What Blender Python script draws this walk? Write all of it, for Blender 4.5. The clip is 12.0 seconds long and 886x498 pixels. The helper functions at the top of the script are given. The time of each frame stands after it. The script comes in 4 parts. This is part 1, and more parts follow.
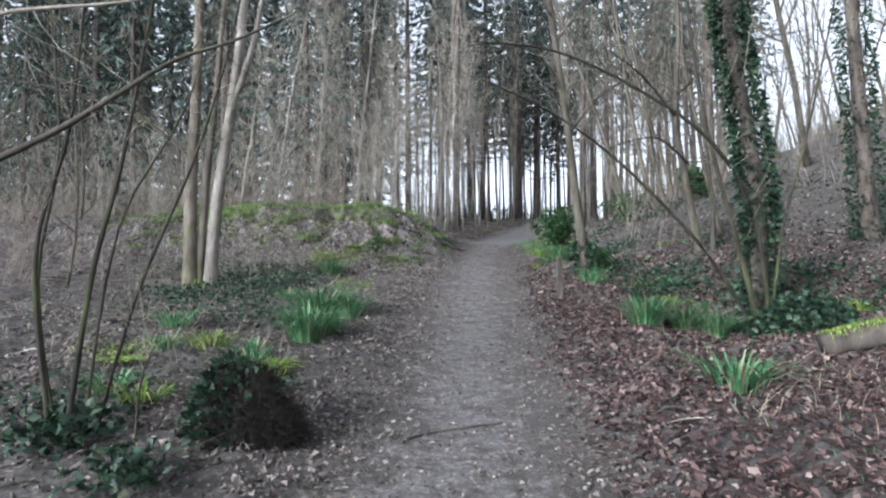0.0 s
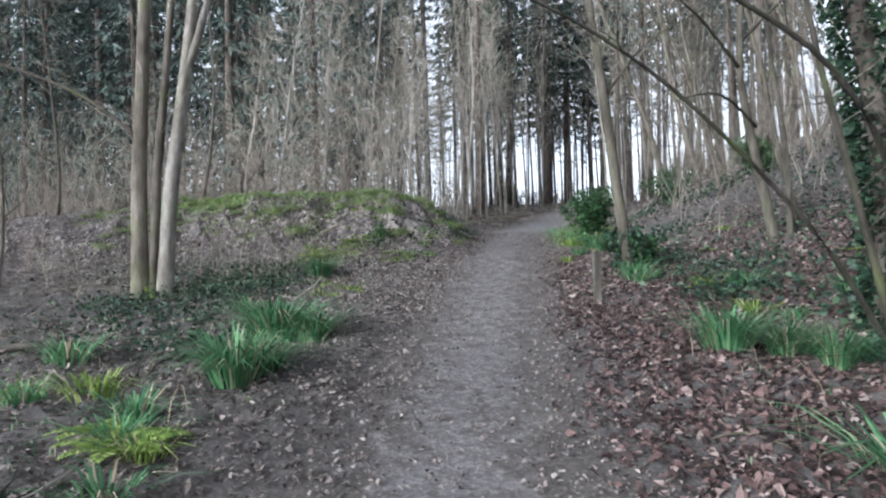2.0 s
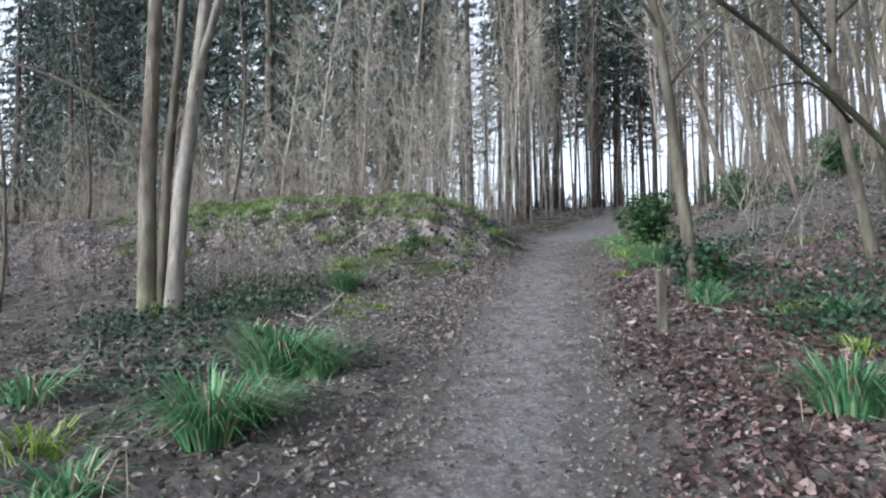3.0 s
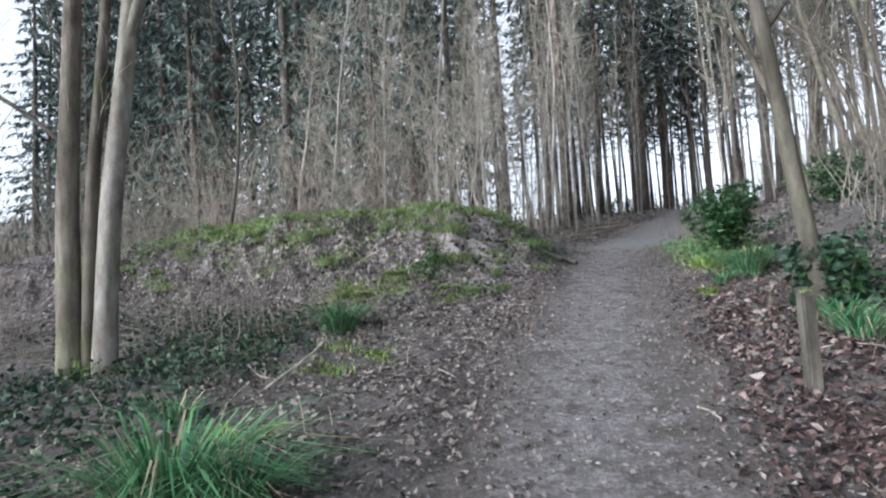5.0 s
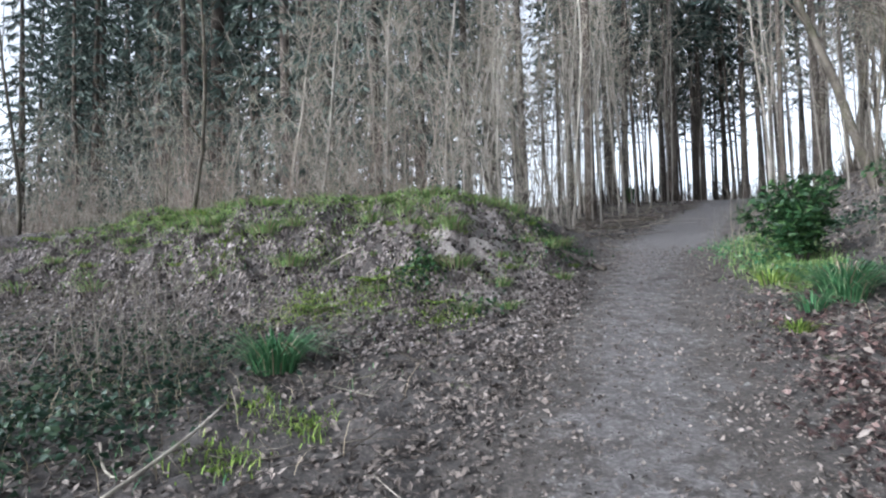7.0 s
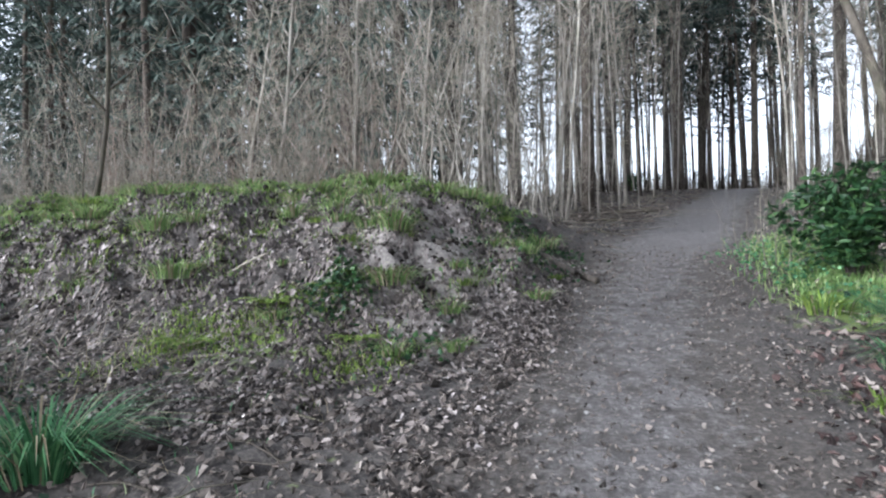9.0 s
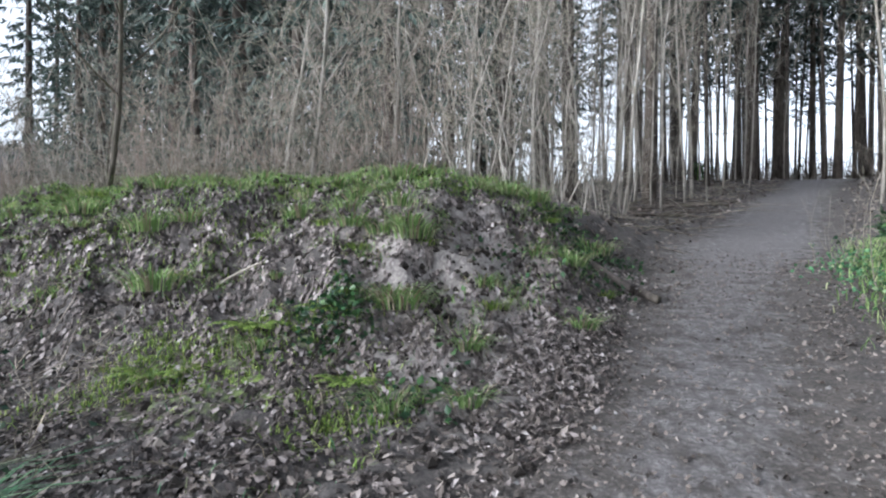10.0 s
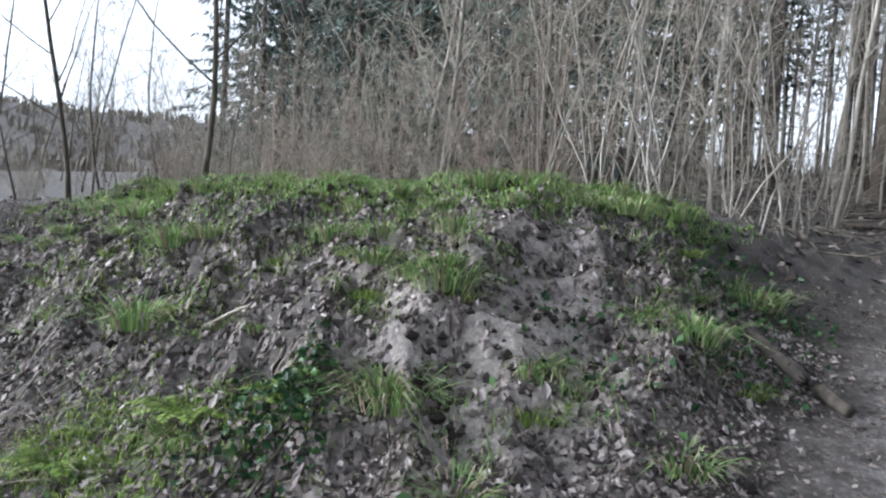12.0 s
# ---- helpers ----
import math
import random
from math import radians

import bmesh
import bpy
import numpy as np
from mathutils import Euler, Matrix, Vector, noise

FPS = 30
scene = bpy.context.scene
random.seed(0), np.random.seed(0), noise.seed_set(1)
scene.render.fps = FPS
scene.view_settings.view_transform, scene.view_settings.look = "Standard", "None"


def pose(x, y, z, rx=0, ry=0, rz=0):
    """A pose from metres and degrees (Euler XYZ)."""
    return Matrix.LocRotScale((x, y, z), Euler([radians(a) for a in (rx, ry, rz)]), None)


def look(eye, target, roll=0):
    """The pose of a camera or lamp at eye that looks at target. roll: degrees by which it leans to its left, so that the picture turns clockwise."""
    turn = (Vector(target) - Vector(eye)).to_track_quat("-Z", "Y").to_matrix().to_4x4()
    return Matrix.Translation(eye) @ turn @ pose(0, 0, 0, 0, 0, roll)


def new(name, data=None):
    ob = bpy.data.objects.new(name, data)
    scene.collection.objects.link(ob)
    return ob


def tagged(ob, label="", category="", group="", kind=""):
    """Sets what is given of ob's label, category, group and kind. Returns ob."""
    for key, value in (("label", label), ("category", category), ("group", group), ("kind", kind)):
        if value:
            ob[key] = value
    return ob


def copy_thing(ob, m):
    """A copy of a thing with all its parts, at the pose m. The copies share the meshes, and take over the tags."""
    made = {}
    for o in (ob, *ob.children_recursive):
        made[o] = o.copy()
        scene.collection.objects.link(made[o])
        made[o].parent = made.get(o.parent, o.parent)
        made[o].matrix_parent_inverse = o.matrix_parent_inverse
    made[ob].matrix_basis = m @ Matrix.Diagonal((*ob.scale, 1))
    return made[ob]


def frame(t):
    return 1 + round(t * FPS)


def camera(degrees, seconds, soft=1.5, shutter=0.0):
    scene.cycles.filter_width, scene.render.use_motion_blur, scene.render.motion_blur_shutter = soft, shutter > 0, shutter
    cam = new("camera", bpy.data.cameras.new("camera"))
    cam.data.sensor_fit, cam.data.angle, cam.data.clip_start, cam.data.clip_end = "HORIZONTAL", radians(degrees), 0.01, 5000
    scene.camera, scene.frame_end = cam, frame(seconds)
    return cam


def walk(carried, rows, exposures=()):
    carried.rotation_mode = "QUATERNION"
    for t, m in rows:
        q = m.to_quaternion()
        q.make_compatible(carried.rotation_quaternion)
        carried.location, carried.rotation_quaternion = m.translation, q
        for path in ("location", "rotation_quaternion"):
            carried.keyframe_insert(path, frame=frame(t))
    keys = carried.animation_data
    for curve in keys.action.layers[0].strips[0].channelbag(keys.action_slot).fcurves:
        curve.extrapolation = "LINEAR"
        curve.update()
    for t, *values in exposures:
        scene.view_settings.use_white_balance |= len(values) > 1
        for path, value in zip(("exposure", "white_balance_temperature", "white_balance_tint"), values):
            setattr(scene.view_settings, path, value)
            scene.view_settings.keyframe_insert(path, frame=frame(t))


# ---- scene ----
cam = camera(72.9, 12.0, soft=2.2)
ROWS = [
    (0.0, -0.085, 0.055, 1.476, 0.00, 3.52, -0.01),
    (0.5, 0.056, 0.581, 1.513, 2.55, 0.51, -1.16),
    (1.0, 0.113, 1.126, 1.575, 3.48, 0.64, 1.10),
    (1.5, 0.241, 1.660, 1.613, 2.79, 2.09, -2.95),
    (2.0, 0.286, 2.186, 1.679, 3.04, 2.42, -1.24),
    (2.5, 0.285, 2.699, 1.786, 3.49, 2.39, -2.45),
    (3.0, 0.334, 3.235, 1.882, 7.30, 2.63, -0.51),
    (3.2, 0.330, 3.481, 1.872, 7.49, 2.61, -1.09),
    (4.8, 0.272, 5.248, 2.007, 11.12, 4.05, -2.87),
    (5.0, 0.276, 5.468, 2.056, 11.28, 4.14, -3.16),
    (5.5, 0.244, 5.965, 2.112, 11.42, 3.67, -3.01),
    (6.0, 0.206, 6.492, 2.198, 11.32, 2.92, -4.29),
    (6.5, 0.197, 7.002, 2.306, 12.35, 2.54, -1.16),
    (7.0, 0.172, 7.518, 2.413, 12.98, 2.58, -1.52),
    (7.2, 0.199, 7.731, 2.412, 12.72, 2.67, -2.00),
    (8.8, 0.306, 9.351, 2.697, 13.27, 1.48, -2.09),
    (9.0, 0.343, 9.544, 2.711, 13.07, 1.08, -0.84),
    (9.5, 0.395, 10.011, 2.850, 13.33, 0.45, -0.51),
    (10.0, 0.344, 10.575, 2.963, 18.29, -0.46, 0.36),
    (10.5, 0.336, 11.045, 3.069, 20.85, -0.82, 0.80),
    (11.0, 0.435, 11.602, 3.188, 25.78, -2.71, 0.82),
    (11.5, 0.422, 12.067, 3.278, 32.57, -2.62, 4.23),
    (12.0, 0.545, 12.407, 3.426, 35.68, -3.08, 3.31),
]
walk(cam, [(t, pose(x, y, z, 0, 0, yaw) @ pose(0, 0, 0, 90 + pitch) @ pose(0, 0, 0, 0, 0, roll)) for t, x, y, z, yaw, pitch, roll in ROWS],
     exposures=((0.0, 0.52, 5650, 10), (12.0, 0.52, 5650, 10)))

# ---- light ----
world = bpy.data.worlds.new("sky")
scene.world = world
world.use_nodes = True
wn, wl = world.node_tree.nodes, world.node_tree.links
sky = wn.new("ShaderNodeTexSky")
sky.sky_type = "NISHITA"
sky.sun_disc = False
sky.sun_elevation, sky.sun_rotation = radians(21), radians(226)
sky.air_density, sky.dust_density, sky.ozone_density = 1.0, 3.0, 1.0
soft_sky = wn.new("ShaderNodeHueSaturation")
soft_sky.inputs["Saturation"].default_value = 0.15
soft_sky.inputs["Value"].default_value = 2.3
wl.new(sky.outputs[0], soft_sky.inputs["Color"])
wl.new(soft_sky.outputs[0], wn["Background"].inputs["Color"])
wn["Background"].inputs["Strength"].default_value = 0.13
sun = new("sun", bpy.data.lights.new("sun", "SUN"))
sun.data.energy, sun.data.angle, sun.data.color = 3.0, radians(12), (1.0, 0.97, 0.92)
# the hazy sun stands low behind the walker's left shoulder
sun.matrix_world = look((-43.2, -31.7, 25), (0, 10, 2))


# ---- materials ----
def material(name, rough=0.9):
    m = bpy.data.materials.new(name)
    m.use_nodes = True
    n = m.node_tree.nodes
    bsdf = n["Principled BSDF"]
    bsdf.inputs["Roughness"].default_value = rough
    bsdf.inputs["Specular IOR Level"].default_value = 0.25
    return m, n, m.node_tree.links, bsdf


def noise_node(n, links, scale, detail=4.0, rough=0.6, coord=None, stretch=None):
    tex = n.new("ShaderNodeTexNoise")
    tex.inputs["Scale"].default_value = scale
    tex.inputs["Detail"].default_value = detail
    tex.inputs["Roughness"].default_value = rough
    co = n.new("ShaderNodeTexCoord")
    out = co.outputs["Object"]
    if stretch:
        mp = n.new("ShaderNodeMapping")
        mp.inputs["Scale"].default_value = stretch
        links.new(out, mp.inputs["Vector"])
        out = mp.outputs[0]
    links.new(out, tex.inputs["Vector"])
    return tex


def ramp(n, links, fac, stops):
    r = n.new("ShaderNodeValToRGB")
    r.color_ramp.elements[0].position, r.color_ramp.elements[0].color = stops[0][0], (*stops[0][1], 1)
    r.color_ramp.elements[1].position, r.color_ramp.elements[1].color = stops[-1][0], (*stops[-1][1], 1)
    for pos, col in stops[1:-1]:
        e = r.color_ramp.elements.new(pos)
        e.color = (*col, 1)
    links.new(fac, r.inputs[0])
    return r.outputs[0]


def mixed(n, links, fac, a, b, mode="MIX"):
    mx = n.new("ShaderNodeMix")
    mx.data_type, mx.blend_type = "RGBA", mode
    for sock, v in ((0, fac), (6, a), (7, b)):
        if isinstance(v, (int, float)):
            mx.inputs[sock].default_value = v
        elif isinstance(v, tuple):
            mx.inputs[sock].default_value = (*v, 1)
        else:
            links.new(v, mx.inputs[sock])
    return mx.outputs[2]


def bumped(n, links, bsdf, height, strength, distance):
    b = n.new("ShaderNodeBump")
    b.inputs["Strength"].default_value, b.inputs["Distance"].default_value = strength, distance
    links.new(height, b.inputs["Height"])
    links.new(b.outputs[0], bsdf.inputs["Normal"])


def bark_material(name, dark, light, moss=(0.09, 0.12, 0.03), moss_amount=0.3, scale=9.0):
    m, n, l, bsdf = material(name, 0.92)
    grain = noise_node(n, l, scale, 6, 0.7, stretch=(1, 1, 0.18))
    blot = noise_node(n, l, 1.7, 3)
    col = ramp(n, l, grain.outputs[0], [(0.3, dark), (0.7, light)])
    green = ramp(n, l, blot.outputs[0], [(0.5, (0, 0, 0)), (0.72, (moss_amount,) * 3)])
    col = mixed(n, l, green, col, moss)
    patch = noise_node(n, l, 4.5, 4, 0.65, stretch=(1, 1, 0.45))
    col = mixed(n, l, 0.75, col, ramp(n, l, patch.outputs[0], [(0.36, (0.5, 0.47, 0.43)), (0.62, (1.25, 1.25, 1.25))]), "MULTIPLY")
    info = n.new("ShaderNodeObjectInfo")
    shade = ramp(n, l, info.outputs["Random"], [(0, (0.75, 0.75, 0.75)), (1, (1.1, 1.08, 1.05))])
    col = mixed(n, l, 1.0, col, shade, "MULTIPLY")
    l.new(col, bsdf.inputs["Base Color"])
    bumped(n, l, bsdf, grain.outputs[0], 0.7, 0.02)
    return m


def leaf_material(name, stops, rough=0.6, trans=0.15):
    m, n, l, bsdf = material(name, rough)
    geo = n.new("ShaderNodeNewGeometry")
    col = ramp(n, l, geo.outputs["Random Per Island"], stops)
    nz = noise_node(n, l, 14, 3)
    col = mixed(n, l, 0.45, col, ramp(n, l, nz.outputs[0], [(0.3, (0.45, 0.45, 0.45)), (0.7, (1.2, 1.2, 1.2))]), "MULTIPLY")
    l.new(col, bsdf.inputs["Base Color"])
    bsdf.inputs["Subsurface Weight"].default_value = 0.0
    if trans:
        tr = n.new("ShaderNodeBsdfTranslucent")
        l.new(col, tr.inputs["Color"])
        ad = n.new("ShaderNodeMixShader")
        ad.inputs[0].default_value = trans
        l.new(bsdf.outputs[0], ad.inputs[1])
        l.new(tr.outputs[0], ad.inputs[2])
        l.new(ad.outputs[0], n["Material Output"].inputs["Surface"])
    return m


def ground_material():
    m, n, l, bsdf = material("woodland_ground", 0.95)
    bsdf.inputs["Specular IOR Level"].default_value = 0.75
    at = n.new("ShaderNodeAttribute")
    at.attribute_name = "cover"
    sep = n.new("ShaderNodeSeparateColor")
    l.new(at.outputs["Color"], sep.inputs[0])
    fine = noise_node(n, l, 38, 6, 0.7)
    mid = noise_node(n, l, 5, 5, 0.65)
    big = noise_node(n, l, 0.8, 4, 0.6)
    soil = ramp(n, l, fine.outputs[0], [(0.3, (0.009, 0.0075, 0.0065)), (0.5, (0.036, 0.0295, 0.0255)), (0.74, (0.12, 0.103, 0.09))])
    spots_n = noise_node(n, l, 11, 5, 0.7)
    mud = ramp(n, l, fine.outputs[0], [(0.3, (0.017, 0.0135, 0.011)), (0.5, (0.048, 0.04, 0.034)), (0.74, (0.13, 0.113, 0.1))])
    mud = mixed(n, l, 0.7, mud, ramp(n, l, mid.outputs[0], [(0.34, (0.5, 0.46, 0.42)), (0.62, (1.3, 1.28, 1.25))]), "MULTIPLY")
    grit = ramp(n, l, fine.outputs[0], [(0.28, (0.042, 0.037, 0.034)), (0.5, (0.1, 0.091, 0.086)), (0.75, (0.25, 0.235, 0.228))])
    # pale bluish spots: sky sheen of the damp grit, put into its colour
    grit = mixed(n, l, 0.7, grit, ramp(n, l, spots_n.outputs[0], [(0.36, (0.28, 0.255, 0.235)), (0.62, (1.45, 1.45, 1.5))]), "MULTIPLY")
    moss = ramp(n, l, mid.outputs[0], [(0.25, (0.05, 0.06, 0.025)), (0.5, (0.11, 0.155, 0.035)), (0.75, (0.21, 0.28, 0.06))])
    bare = ramp(n, l, fine.outputs[0], [(0.3, (0.085, 0.073, 0.064)), (0.7, (0.33, 0.295, 0.268))])

    def mask(sock, spread):
        mm = n.new("ShaderNodeMath")
        mm.operation = "MULTIPLY_ADD"
        l.new(mid.outputs[0], mm.inputs[0])
        mm.inputs[1].default_value = spread
        l.new(sock, mm.inputs[2])
        mr = n.new("ShaderNodeMapRange")
        mr.inputs["From Min"].default_value, mr.inputs["From Max"].default_value = 0.35 + spread * 0.5, 0.65 + spread * 0.5
        l.new(mm.outputs[0], mr.inputs["Value"])
        return mr.outputs[0]

    path = mask(sep.outputs["Red"], 1.9)
    col = mixed(n, l, mask(sep.outputs["Blue"], 1.0), soil, bare)
    col = mixed(n, l, mask(sep.outputs["Green"], 1.6), col, moss)
    grit_weight = mask(at.outputs["Alpha"], 1.5)
    col = mixed(n, l, path, col, mixed(n, l, grit_weight, mud, grit))
    l.new(col, bsdf.inputs["Base Color"])
    # damp, trodden patches shine a little
    wet = n.new("ShaderNodeMapRange")
    wet.inputs["From Min"].default_value, wet.inputs["From Max"].default_value = 0.53, 0.6
    wet.inputs["To Min"].default_value, wet.inputs["To Max"].default_value = 0.75, 0.14
    l.new(spots_n.outputs[0], wet.inputs["Value"])
    rg = n.new("ShaderNodeMix")
    glaze = n.new("ShaderNodeMath")
    glaze.operation = "MULTIPLY"
    l.new(path, glaze.inputs[0])
    l.new(grit_weight, glaze.inputs[1])
    l.new(glaze.outputs[0], rg.inputs[0])
    rg.inputs[2].default_value = 0.95
    l.new(wet.outputs[0], rg.inputs[3])
    l.new(rg.outputs[0], bsdf.inputs["Roughness"])
    bumped(n, l, bsdf, fine.outputs[0], 0.6, 0.016)
    return m


GROUND = ground_material()
BARK_PALE = bark_material("pale_ash_bark", (0.085, 0.078, 0.07), (0.26, 0.242, 0.22), moss_amount=0.25)
BARK_GREY = bark_material("grey_brown_bark", (0.045, 0.039, 0.032), (0.165, 0.145, 0.12), moss_amount=0.45)
BARK_DARK = bark_material("dark_conifer_bark", (0.035, 0.03, 0.027), (0.13, 0.11, 0.095), moss_amount=0.15)
BARK_LARCH = bark_material("greyish_larch_bark", (0.15, 0.14, 0.125), (0.4, 0.375, 0.335), moss_amount=0.2)
TWIG = bark_material("pale_hazel_twig", (0.2, 0.178, 0.153), (0.46, 0.428, 0.37), moss=(0.24, 0.25, 0.14), moss_amount=0.5)
TWIG_RED = bark_material("reddish_brown_twig", (0.15, 0.118, 0.1), (0.36, 0.295, 0.255), moss_amount=0.1)
TWIG_BROWN = bark_material("greyish_brown_twig", (0.11, 0.096, 0.082), (0.3, 0.27, 0.235), moss_amount=0.3)
TWIG_DARK = bark_material("dark_wet_twig", (0.03, 0.026, 0.022), (0.11, 0.095, 0.08), moss_amount=0.25)
# needle colour is lightened to carry the haze in front of the far conifers
NEEDLE = leaf_material("dark_conifer_needles", [(0, (0.018, 0.032, 0.027)), (0.55, (0.066, 0.095, 0.08)), (1, (0.15, 0.18, 0.15))])
IVY = leaf_material("dark_ivy_leaf", [(0, (0.008, 0.02, 0.012)), (0.7, (0.021, 0.048, 0.027)), (1, (0.065, 0.1, 0.052))], 0.5)
HOLLY = leaf_material("glossy_evergreen_leaf", [(0, (0.01, 0.03, 0.012)), (0.6, (0.026, 0.07, 0.024)), (1, (0.075, 0.14, 0.045))], 0.4)
GRASS = leaf_material("fresh_grass_blade", [(0, (0.03, 0.09, 0.04)), (0.5, (0.075, 0.2, 0.085)), (0.88, (0.15, 0.29, 0.13)), (1, (0.33, 0.36, 0.22))], 0.5, 0.25)
TURF = leaf_material("mossy_turf_blade", [(0, (0.08, 0.13, 0.03)), (0.6, (0.19, 0.29, 0.05)), (1, (0.36, 0.42, 0.13))], 0.6, 0.25)
STRAW = leaf_material("dry_grass_stalk", [(0, (0.2, 0.16, 0.1)), (1, (0.45, 0.39, 0.28))], 0.8, 0.1)
LITTER = leaf_material("dead_beech_leaf", [(0, (0.016, 0.013, 0.011)), (0.35, (0.07, 0.058, 0.05)), (0.82, (0.18, 0.15, 0.13)), (1, (0.26, 0.225, 0.2))], 0.75, 0.0)
LITTER_PALE = leaf_material("pale_dead_leaf", [(0, (0.03, 0.024, 0.02)), (0.35, (0.1, 0.083, 0.075)), (0.8, (0.23, 0.197, 0.182)), (1, (0.36, 0.325, 0.31))], 0.7, 0.0)
MEADOW = leaf_material("fresh_short_grass", [(0, (0.09, 0.15, 0.05)), (0.5, (0.19, 0.3, 0.1)), (0.85, (0.3, 0.42, 0.16)), (1, (0.45, 0.45, 0.26))], 0.55, 0.3)
LITTER_RED = leaf_material("russet_dead_leaf", [(0, (0.01, 0.0065, 0.006)), (0.5, (0.045, 0.027, 0.024)), (0.86, (0.115, 0.071, 0.063)), (1, (0.25, 0.19, 0.17))], 0.7, 0.0)
ALDER = bark_material("mossy_alder_bark", (0.03, 0.027, 0.022), (0.105, 0.094, 0.076), moss=(0.075, 0.083, 0.042), moss_amount=0.4)
DEAD_HAZEL = bark_material("dark_mossy_hazel_bark", (0.016, 0.014, 0.011), (0.065, 0.058, 0.046), moss_amount=0.35)
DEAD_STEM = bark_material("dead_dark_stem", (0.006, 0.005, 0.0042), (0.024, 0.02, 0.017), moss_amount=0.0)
WOOD = bark_material("weathered_grey_timber", (0.028, 0.026, 0.022), (0.115, 0.107, 0.092), moss=(0.06, 0.075, 0.035), moss_amount=0.6)


# ---- mesh building ----
class Shape:
    """Vertices and faces that grow into one mesh."""

    def __init__(self):
        self.v, self.f = [], []

    def tube(self, pts, radii, sides=6, close=True):
        base = len(self.v)
        for i, p in enumerate(pts):
            a, b = pts[max(i - 1, 0)], pts[min(i + 1, len(pts) - 1)]
            d = (Vector(b) - Vector(a)).normalized()
            u = d.orthogonal().normalized() if abs(d.z) < 0.8 else d.cross(Vector((0, 1, 0))).normalized()
            w = d.cross(u)
            for k in range(sides):
                ang = 2 * math.pi * k / sides
                q = Vector(p) + radii[i] * (math.cos(ang) * u + math.sin(ang) * w)
                self.v.append(tuple(q))
        for i in range(len(pts) - 1):
            for k in range(sides):
                a, b = base + i * sides + k, base + i * sides + (k + 1) % sides
                self.f.append((a, b, b + sides, a + sides))
        if close:
            top = base + (len(pts) - 1) * sides
            self.f.append(tuple(top + k for k in range(sides)))
            self.f.append(tuple(base + k for k in reversed(range(sides))))

    def leaf(self, p, along, side, length, width, bend=0.0):
        """A folded leaf of two quads."""
        p, along, side = Vector(p), Vector(along).normalized(), Vector(side).normalized()
        up = along.cross(side)
        i = len(self.v)
        mid = p + along * length * 0.5
        self.v += [tuple(p), tuple(mid + side * width * 0.5 + up * bend * width), tuple(p + along * length - up * bend * length * 0.6), tuple(mid - side * width * 0.5 + up * bend * width)]
        self.f += [(i, i + 1, i + 2), (i, i + 2, i + 3)]

    def blade(self, p, lean, length, width, droop=0.5):
        """A grass blade of three joints that arches over."""
        p, lean = Vector(p), Vector(lean)
        side = Vector((-lean.y, lean.x, 0))
        side = side.normalized() if side.length > 1e-4 else Vector((1, 0, 0))
        i = len(self.v)
        for s, w in ((0, 0.8), (0.4, 1.0), (0.75, 0.7)):
            c = p + Vector((0, 0, 1)) * length * s * (1 - droop * s * 0.45) + lean * length * s * s * 0.8
            self.v += [tuple(c - side * width * w * 0.5), tuple(c + side * width * w * 0.5)]
        tip = p + Vector((0, 0, 1)) * length * (1 - droop * 0.75) + lean * length * 1.05
        self.v.append(tuple(tip))
        self.f += [(i, i + 1, i + 3, i + 2), (i + 2, i + 3, i + 5, i + 4), (i + 4, i + 5, i + 6)]

    def mesh(self, name, mat, smooth=True):
        me = bpy.data.meshes.new(name)
        me.from_pydata(self.v, [], self.f)
        me.materials.append(mat)
        if smooth:
            me.polygons.foreach_set("use_smooth", [True] * len(me.polygons))
        me.update()
        return me


JOINED = {"twigs", "branches", "dead_branches", "foliage", "blades", "dry_blades", "leaves", "ivy", "moss", "dead_stems"}


def part(name, shape, mat, parent, label="", smooth=True):
    ob = new(name, shape.mesh(name, mat, smooth))
    ob.parent = parent
    return tagged(ob, label, kind="stuff" if name in JOINED else "")


def thing(name, label, category, group="", kind=""):
    return tagged(new(name), label, category, group, kind)


# ---- ground ----
def smooth(e0, e1, v):
    s = np.clip((np.asarray(v, float) - e0) / (e1 - e0), 0, 1)
    return s * s * (3 - 2 * s)


PROFILE_Y = (-30, 0, 5.5, 10.8, 14.3, 17.8, 22, 26, 30, 36, 46, 90, 600)
PROFILE_Z = (-2.5, 0.0, 0.66, 1.48, 2.08, 2.66, 3.15, 3.75, 4.4, 5.5, 6.2, 7.0, 9.0)
CENTRE_Y = (-40, 0, 3, 6.7, 9.4, 11, 14, 17.5, 20.5, 24, 30, 40, 600)
CENTRE_X = (0, 0, 0.05, 0.3, 0.5, 0.6, 0.78, 1.3, 2.0, 2.9, 4.6, 8.2, 210)
WIDTH_Y = (-40, 3, 6.7, 10, 14, 17, 21, 30)
WIDTH_X = (1.0, 0.98, 0.85, 0.95, 0.95, 1.1, 1.3, 1.2)


def eased(y, ys, zs, r=0.8):
    return (np.interp(y - r, ys, zs) + 2 * np.interp(y, ys, zs) + np.interp(y + r, ys, zs)) / 4


def ripple(x, y):
    """Low lumps of the forest floor."""
    return (0.05 * np.sin(1.7 * x + 0.6 * y) * np.sin(1.1 * y - 0.5 * x + 1) + 0.03 * np.sin(3.9 * x - 1.3 * y + 2) * np.sin(3.1 * y + 1.9 * x)
            + 0.018 * np.sin(8.3 * x + 3.1 * y) * np.sin(7.1 * y - 4.3 * x + 0.7))


